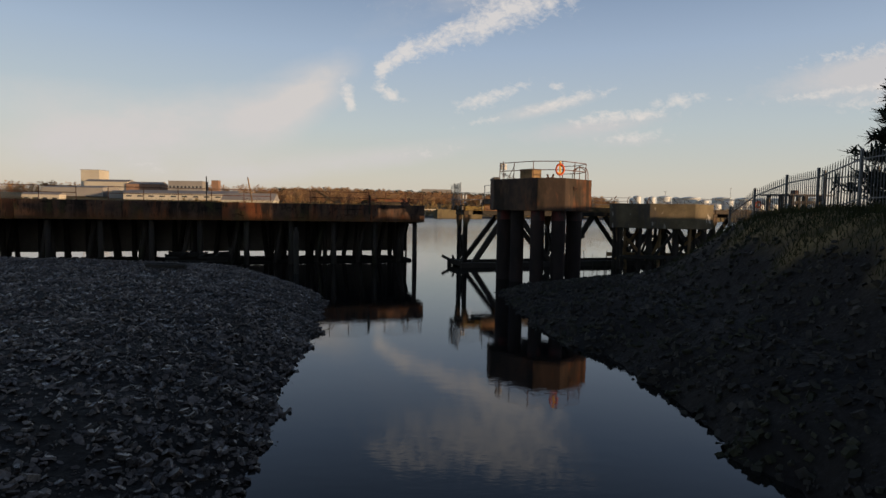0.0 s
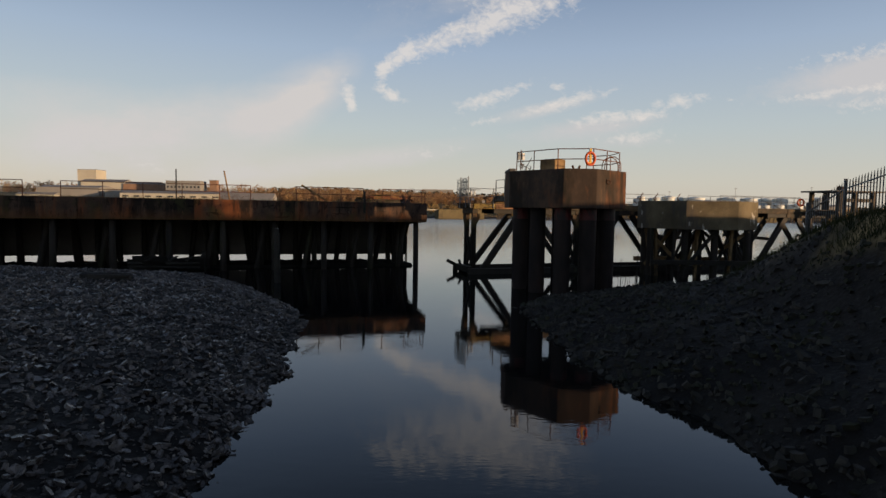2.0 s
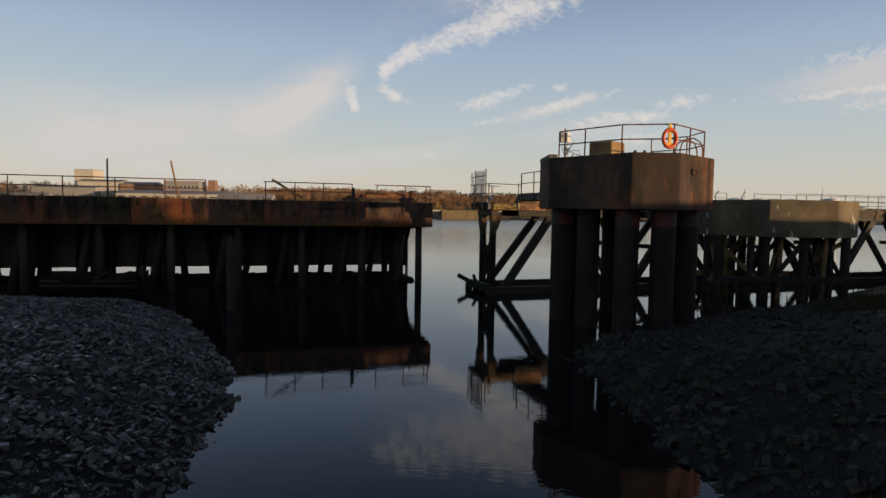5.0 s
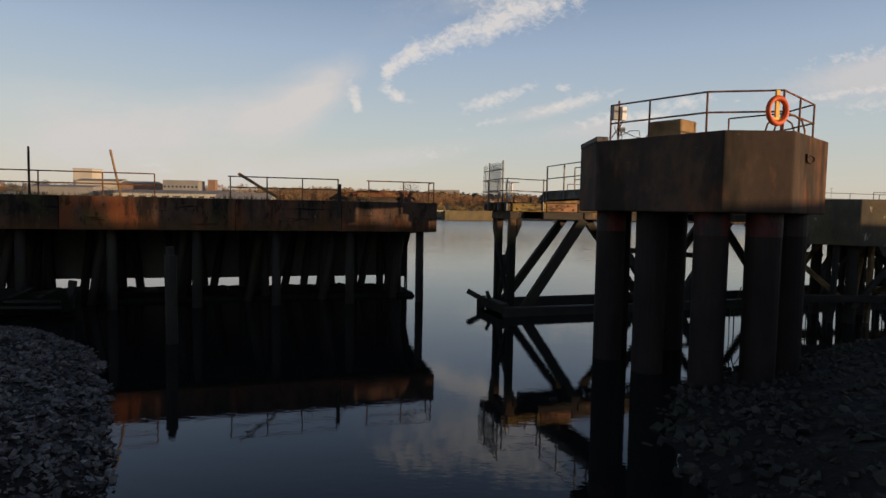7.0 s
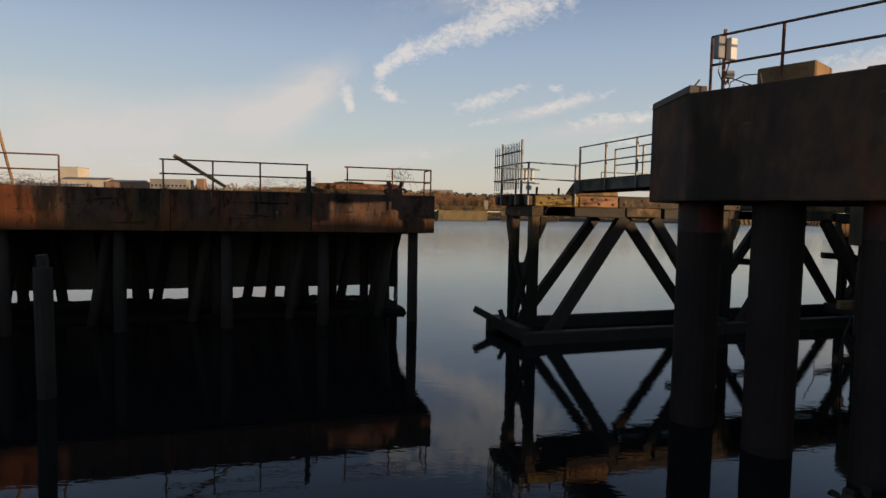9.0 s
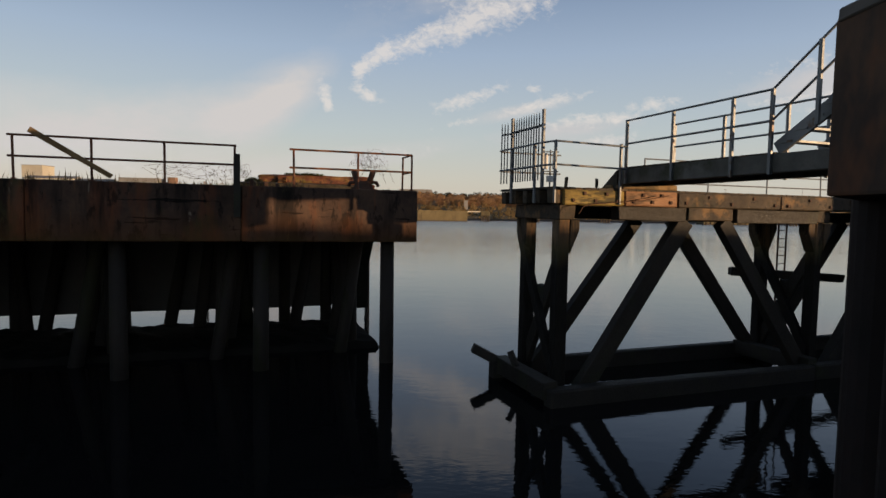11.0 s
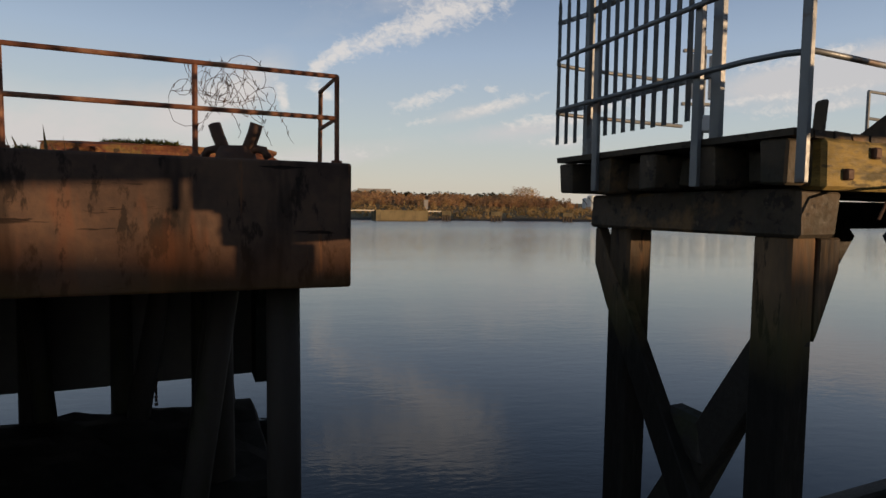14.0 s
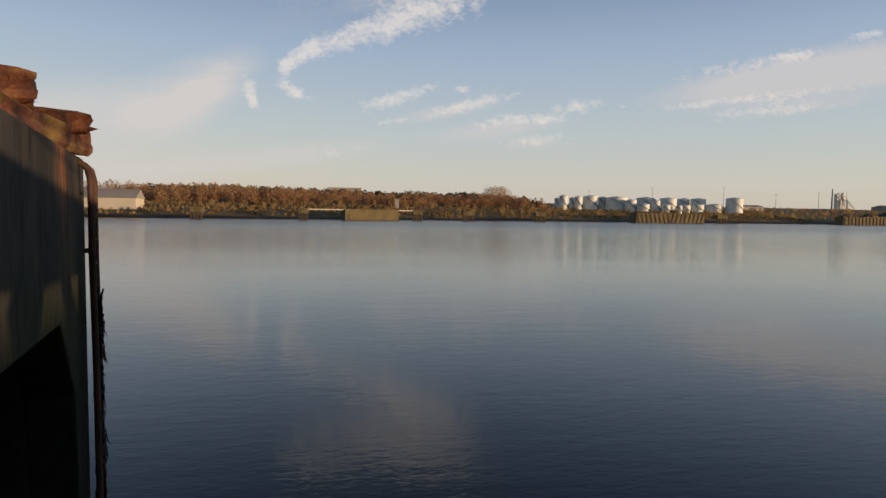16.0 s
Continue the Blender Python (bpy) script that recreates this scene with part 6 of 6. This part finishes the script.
far_to("office", "flat-roofed grey office block with a row of windows", "building", -191, 150, 26, 12, 23.5, "grey_clad", windows=9)
far_to("brick_tower", "small red brick tower at the end of the office block", "building", -170, 150, 5.3, 5, 24.5, "brick")
far_to("shed", "dark-roofed low shed at the end of the row", "building", -128, 92, 26, 14, 10.5, "cream", pitch=2.6, group="far sheds")
far_to("hut", "long white hut by the far shore", "building", -243, 60, 23, 7, 10.4, "cream", windows=4, pitch=1.4, win_h=1.0)
far_to("shed", "white shed with a shallow roof near the far shore", "building", -108, 34, 30, 12, 8.6, "cream", pitch=4.2, group="far sheds")
far_to("kiosk", "small pale kiosk among the scrub", "building", 33, 60, 2.4, 2.4, 11.6, "grey_clad")
far_to("apartment_building", "distant flat-roofed block with windows above the trees", "building", 2, 330, 34, 16, 27, "grey_clad", windows=10, win_h=2)
far_to("shed", "distant grey shed beyond the yard", "building", 560, 150, 40, 20, 16, "grey_clad", pitch=2, group="far sheds")
far_to("shed", "distant grey shed beyond the tanks", "building", 345, 110, 20, 14, 13, "grey_clad", pitch=1.5, group="far sheds")


def far_dolphin(x, w=7.5, inland=-3.0, h=4.0):
    p = far_point(x, inland, 0.001)
    t = thing("far_dolphin", "small square stone mooring block on piles off the far shore", "dolphin", "far dolphins", at=(p.x, p.y, 0))
    bm = bmesh.new()
    add_box(bm, (0, 0, h - 1.1), (w, w * 0.8, 2.3), bevel=0.1)
    part("cap", bm, M["far_stone"], t)
    for sx in (-0.4, -0.13, 0.13, 0.4):
        bm = bmesh.new()
        add_box(bm, (sx * w, -w * 0.25, h / 2 - 1.6), (0.7, 0.7, h - 0.6))
        part("pile", bm, M["far_dark"], t)


def far_quay(x0, x1, h, mat, label, name="quay_wall", lean=0.75, fenders=True):
    p, q = far_point(x0, -1, 0.001), far_point(x1, -1, 0.001)
    t = thing(name, label, "quay", at=((p.x + q.x) / 2, (p.y + q.y) / 2, 0))
    bm = bmesh.new()
    add_beam(bm, rel(t, (p.x, p.y, h / 2 - 0.6)), rel(t, (q.x, q.y, h / 2 - 0.6)), 7, h + 1.2)
    part("wall", bm, M[mat], t)
    n = int((q - p).length / 3)
    for k in range(n if fenders else 0):
        c = p.lerp(q, (k + 0.5) / n)
        bm = bmesh.new()
        add_beam(bm, rel(t, (c.x + (lean if k < n / 2 else -lean), c.y - 3.6, 0.1)), rel(t, (c.x - (lean if k < n / 2 else -lean), c.y - 3.6, h - 0.3)), 0.5, 0.45)
        part("fender", bm, M["far_dark"], t)


for x, w in ((-61, 5.2), (-17, 4.4), (38, 4.8), (66, 6.2), (109, 5.8), (233, 7.0)):
    far_dolphin(x, w, h=5.1)
far_quay(1, 27, 5.1, "far_stone", "old stone quay block on the far shore", fenders=False)
far_quay(172, 220, 5.6, "far_stone", "far quay faced with slanting timber fenders")
far_quay(330, 470, 5.4, "far_stone", "far quay wall with upright fenders", lean=0.0)


def far_bridge(x0, x1):
    p, q = far_point(x0, -3, 4.8), far_point(x1, -3, 4.8)
    t = thing("footbridge", "thin pale footbridge linking the far mooring blocks", "bridge", "far footbridges", at=((p.x + q.x) / 2, (p.y + q.y) / 2, 4.8))
    bm = bmesh.new()
    add_beam(bm, rel(t, p), rel(t, q), 1.6, 0.5)
    part("deck", bm, M["cream"], t)
    n = 6
    for k in range(n + 1):
        c = p.lerp(q, k / n)
        bm = bmesh.new()
        add_box(bm, rel(t, (c.x, c.y - 0.7, 5.6)), (0.12, 0.12, 1.2))
        part("post", bm, M["far_dark"], t)


far_bridge(-15, 1)
far_bridge(27, 36)


def build_tank(x, inland, diam, top, dome, band=False):
    p = far_point(x, inland)
    t = thing("storage_tank", "white cylindrical storage tank with a low domed roof", "tank", "storage tanks", at=(p.x, p.y, p.z - 0.4))
    h = top - p.z + 0.4
    bm = bmesh.new()
    add_tube(bm, Vector((0, 0, 0)), Vector((0, 0, h)), diam / 2, diam / 2, 36)
    part("shell", bm, M["tank"], t, smooth=False)
    bm = bmesh.new()
    add_tube(bm, Vector((0, 0, h)), Vector((0, 0, h + dome)), diam / 2 + 0.1, diam * 0.06, 36)
    part("roof", bm, M["tank"], t)
    bm = bmesh.new()
    n = 40
    for k in range(n):
        a = 0.3 + 2.4 * k / n
        c = Vector((math.cos(a) * (diam / 2 + 0.25), -math.sin(a) * (diam / 2 + 0.25), 0.3 + (h - 0.6) * k / n))
        add_box(bm, c, (0.5, 0.5, 0.18))
    part("stair", bm, M["far_dark"], t)


for x, inland, diam, top in ((159, 95, 4.1, 15.7), (158, 80, 6.0, 17.4), (173, 98, 4.2, 16.5), (172, 84, 5.3, 17.0), (184, 88, 10.7, 17.8), (195, 90, 6.2, 17.2), (203, 82, 15.8, 17.2), (209, 70, 7.9, 15.0), (241, 104, 14.6, 18.1), (231, 72, 6.7, 15.1), (253, 90, 12.9, 17.6), (274, 100, 11.9, 17.8), (278, 86, 11.5, 17.6), (244, 60, 4.2, 11.5), (234, 62, 5.8, 11.7), (253, 66, 7.4, 12.1), (265, 68, 9.4, 12.8), (283, 72, 11.5, 13.1), (297, 66, 12.4, 18.1), (216, 64, 8.6, 12.2)):
    build_tank(x, inland, diam, top, 0.9)


def build_plant():
    p = far_point(487, 150)
    t = thing("silo_plant", "distant pale silo plant with a thin dark chimney", "industrial plant", at=(p.x, p.y, p.z - 0.4))
    for dx, dy, w, h in ((-5, 0, 3.4, 15), (-1.5, 1, 3.4, 15.6), (2, 0, 3.2, 16), (5, 2, 3.0, 12), (-3, -3, 2.4, 9), (8, 0, 2.2, 8)):
        bm = bmesh.new()
        add_tube(bm, Vector((dx, dy, 0)), Vector((dx, dy, h)), w / 2, w / 2, 14)
        add_tube(bm, Vector((dx, dy, h)), Vector((dx, dy, h + 0.8)), w / 2, w * 0.1, 14)
        part("silo", bm, M["tank"], t)
    bm = bmesh.new()
    add_tube(bm, Vector((-9.5, 0, 0)), Vector((-9.5, 0, 20)), 0.7, 0.5, 10)
    part("chimney", bm, M["far_dark"], t, "dark chimney")
    for x0, x1, z0, z1 in ((-4, 9, 14, 3), (3, 13, 11, 1), (-6, 1, 3, 9)):
        bm = bmesh.new()
        add_beam(bm, Vector((x0, -3.4, z0)), Vector((x1, -3.4, z1)), 0.6, 0.5)
        part("conveyor", bm, M["grey_clad"], t)
    for z in (4.5, 8.5, 12.5):
        bm = bmesh.new()
        add_box(bm, (-0.5, -2.4, z), (10, 0.8, 0.35))
        part("gantry", bm, M["far_dark"], t)


build_plant()


def far_heap(x, inland, r, h, mat):
    p = far_point(x, inland)
    t = thing("spoil_heap", "grey heap of aggregate in the far yard", "heap", "spoil heaps", at=p)
    bm = bmesh.new()
    n = 18
    rng = random.Random(int(x))
    rings = [[bm.verts.new(Vector((r * f * math.cos(2 * math.pi * k / n) * (1 + rng.uniform(-.08, .08)), r * f * math.sin(2 * math.pi * k / n), h * (1 - f) - 0.3))) for k in range(n)] for f in (1.0, 0.66, 0.33, 0.08)]
    for q, s in zip(rings, rings[1:]):
        for k in range(n):
            bm.faces.new((q[k], q[(k + 1) % n], s[(k + 1) % n], s[k]))
    bm.faces.new(rings[-1])
    part("heap", bm, M[mat], t)


for x, d, r, h in ((400, 40, 9, 4), (425, 45, 11, 5), (455, 50, 14, 7), (500, 55, 15, 6), (380, 42, 7, 3)):
    far_heap(x, d, r, h, "rubble")


def far_mast(x, inland, top):
    p = far_point(x, inland)
    t = thing("lamp_mast", "thin tall lighting mast on the far bank", "mast", "lighting masts", at=p)
    bm = bmesh.new()
    add_tube(bm, Vector((0, 0, -0.5)), Vector((0, 0, top - p.z)), 0.22, 0.12, 6)
    add_box(bm, (0, 0, top - p.z), (1.8, 0.5, 0.4))
    part("mast", bm, M["grey_box"], t)


for x, d, z in ((335, 130, 30), (392, 130, 25), (352, 130, 18), (470, 160, 30), (505, 160, 31), (268, 140, 28), (206, 140, 24)):
    far_mast(x, d, z)


def build_pylon(x, inland, top):
    p = far_point(x, inland)
    t = thing("electricity_pylon", "distant lattice electricity pylon on the skyline", "pylon", at=p)
    H = top - p.z
    bm = bmesh.new()
    for sx in (-1, 1):
        for sy in (-1, 1):
            add_beam(bm, Vector((sx * 3, sy * 3, -0.5)), Vector((sx * 0.5, sy * 0.5, H)), 0.35, 0.35)
    for k in range(7):
        f, g = k / 7, (k + 1) / 7
        a, b = 3 - 2.5 * f, 3 - 2.5 * g
        add_beam(bm, Vector((-a, -a, H * f)), Vector((b, -b, H * g)), 0.22, 0.22)
        add_beam(bm, Vector((a, -a, H * f)), Vector((-b, -b, H * g)), 0.22, 0.22)
    part("mast", bm, M["grey_box"], t)
    for f, w in ((0.7, 8), (0.82, 6.5), (0.93, 5)):
        bm = bmesh.new()
        add_beam(bm, Vector((-w, 0, H * f)), Vector((w, 0, H * f)), 0.35, 0.5)
        part("arm", bm, M["grey_box"], t)


build_pylon(-470, 330, 48)
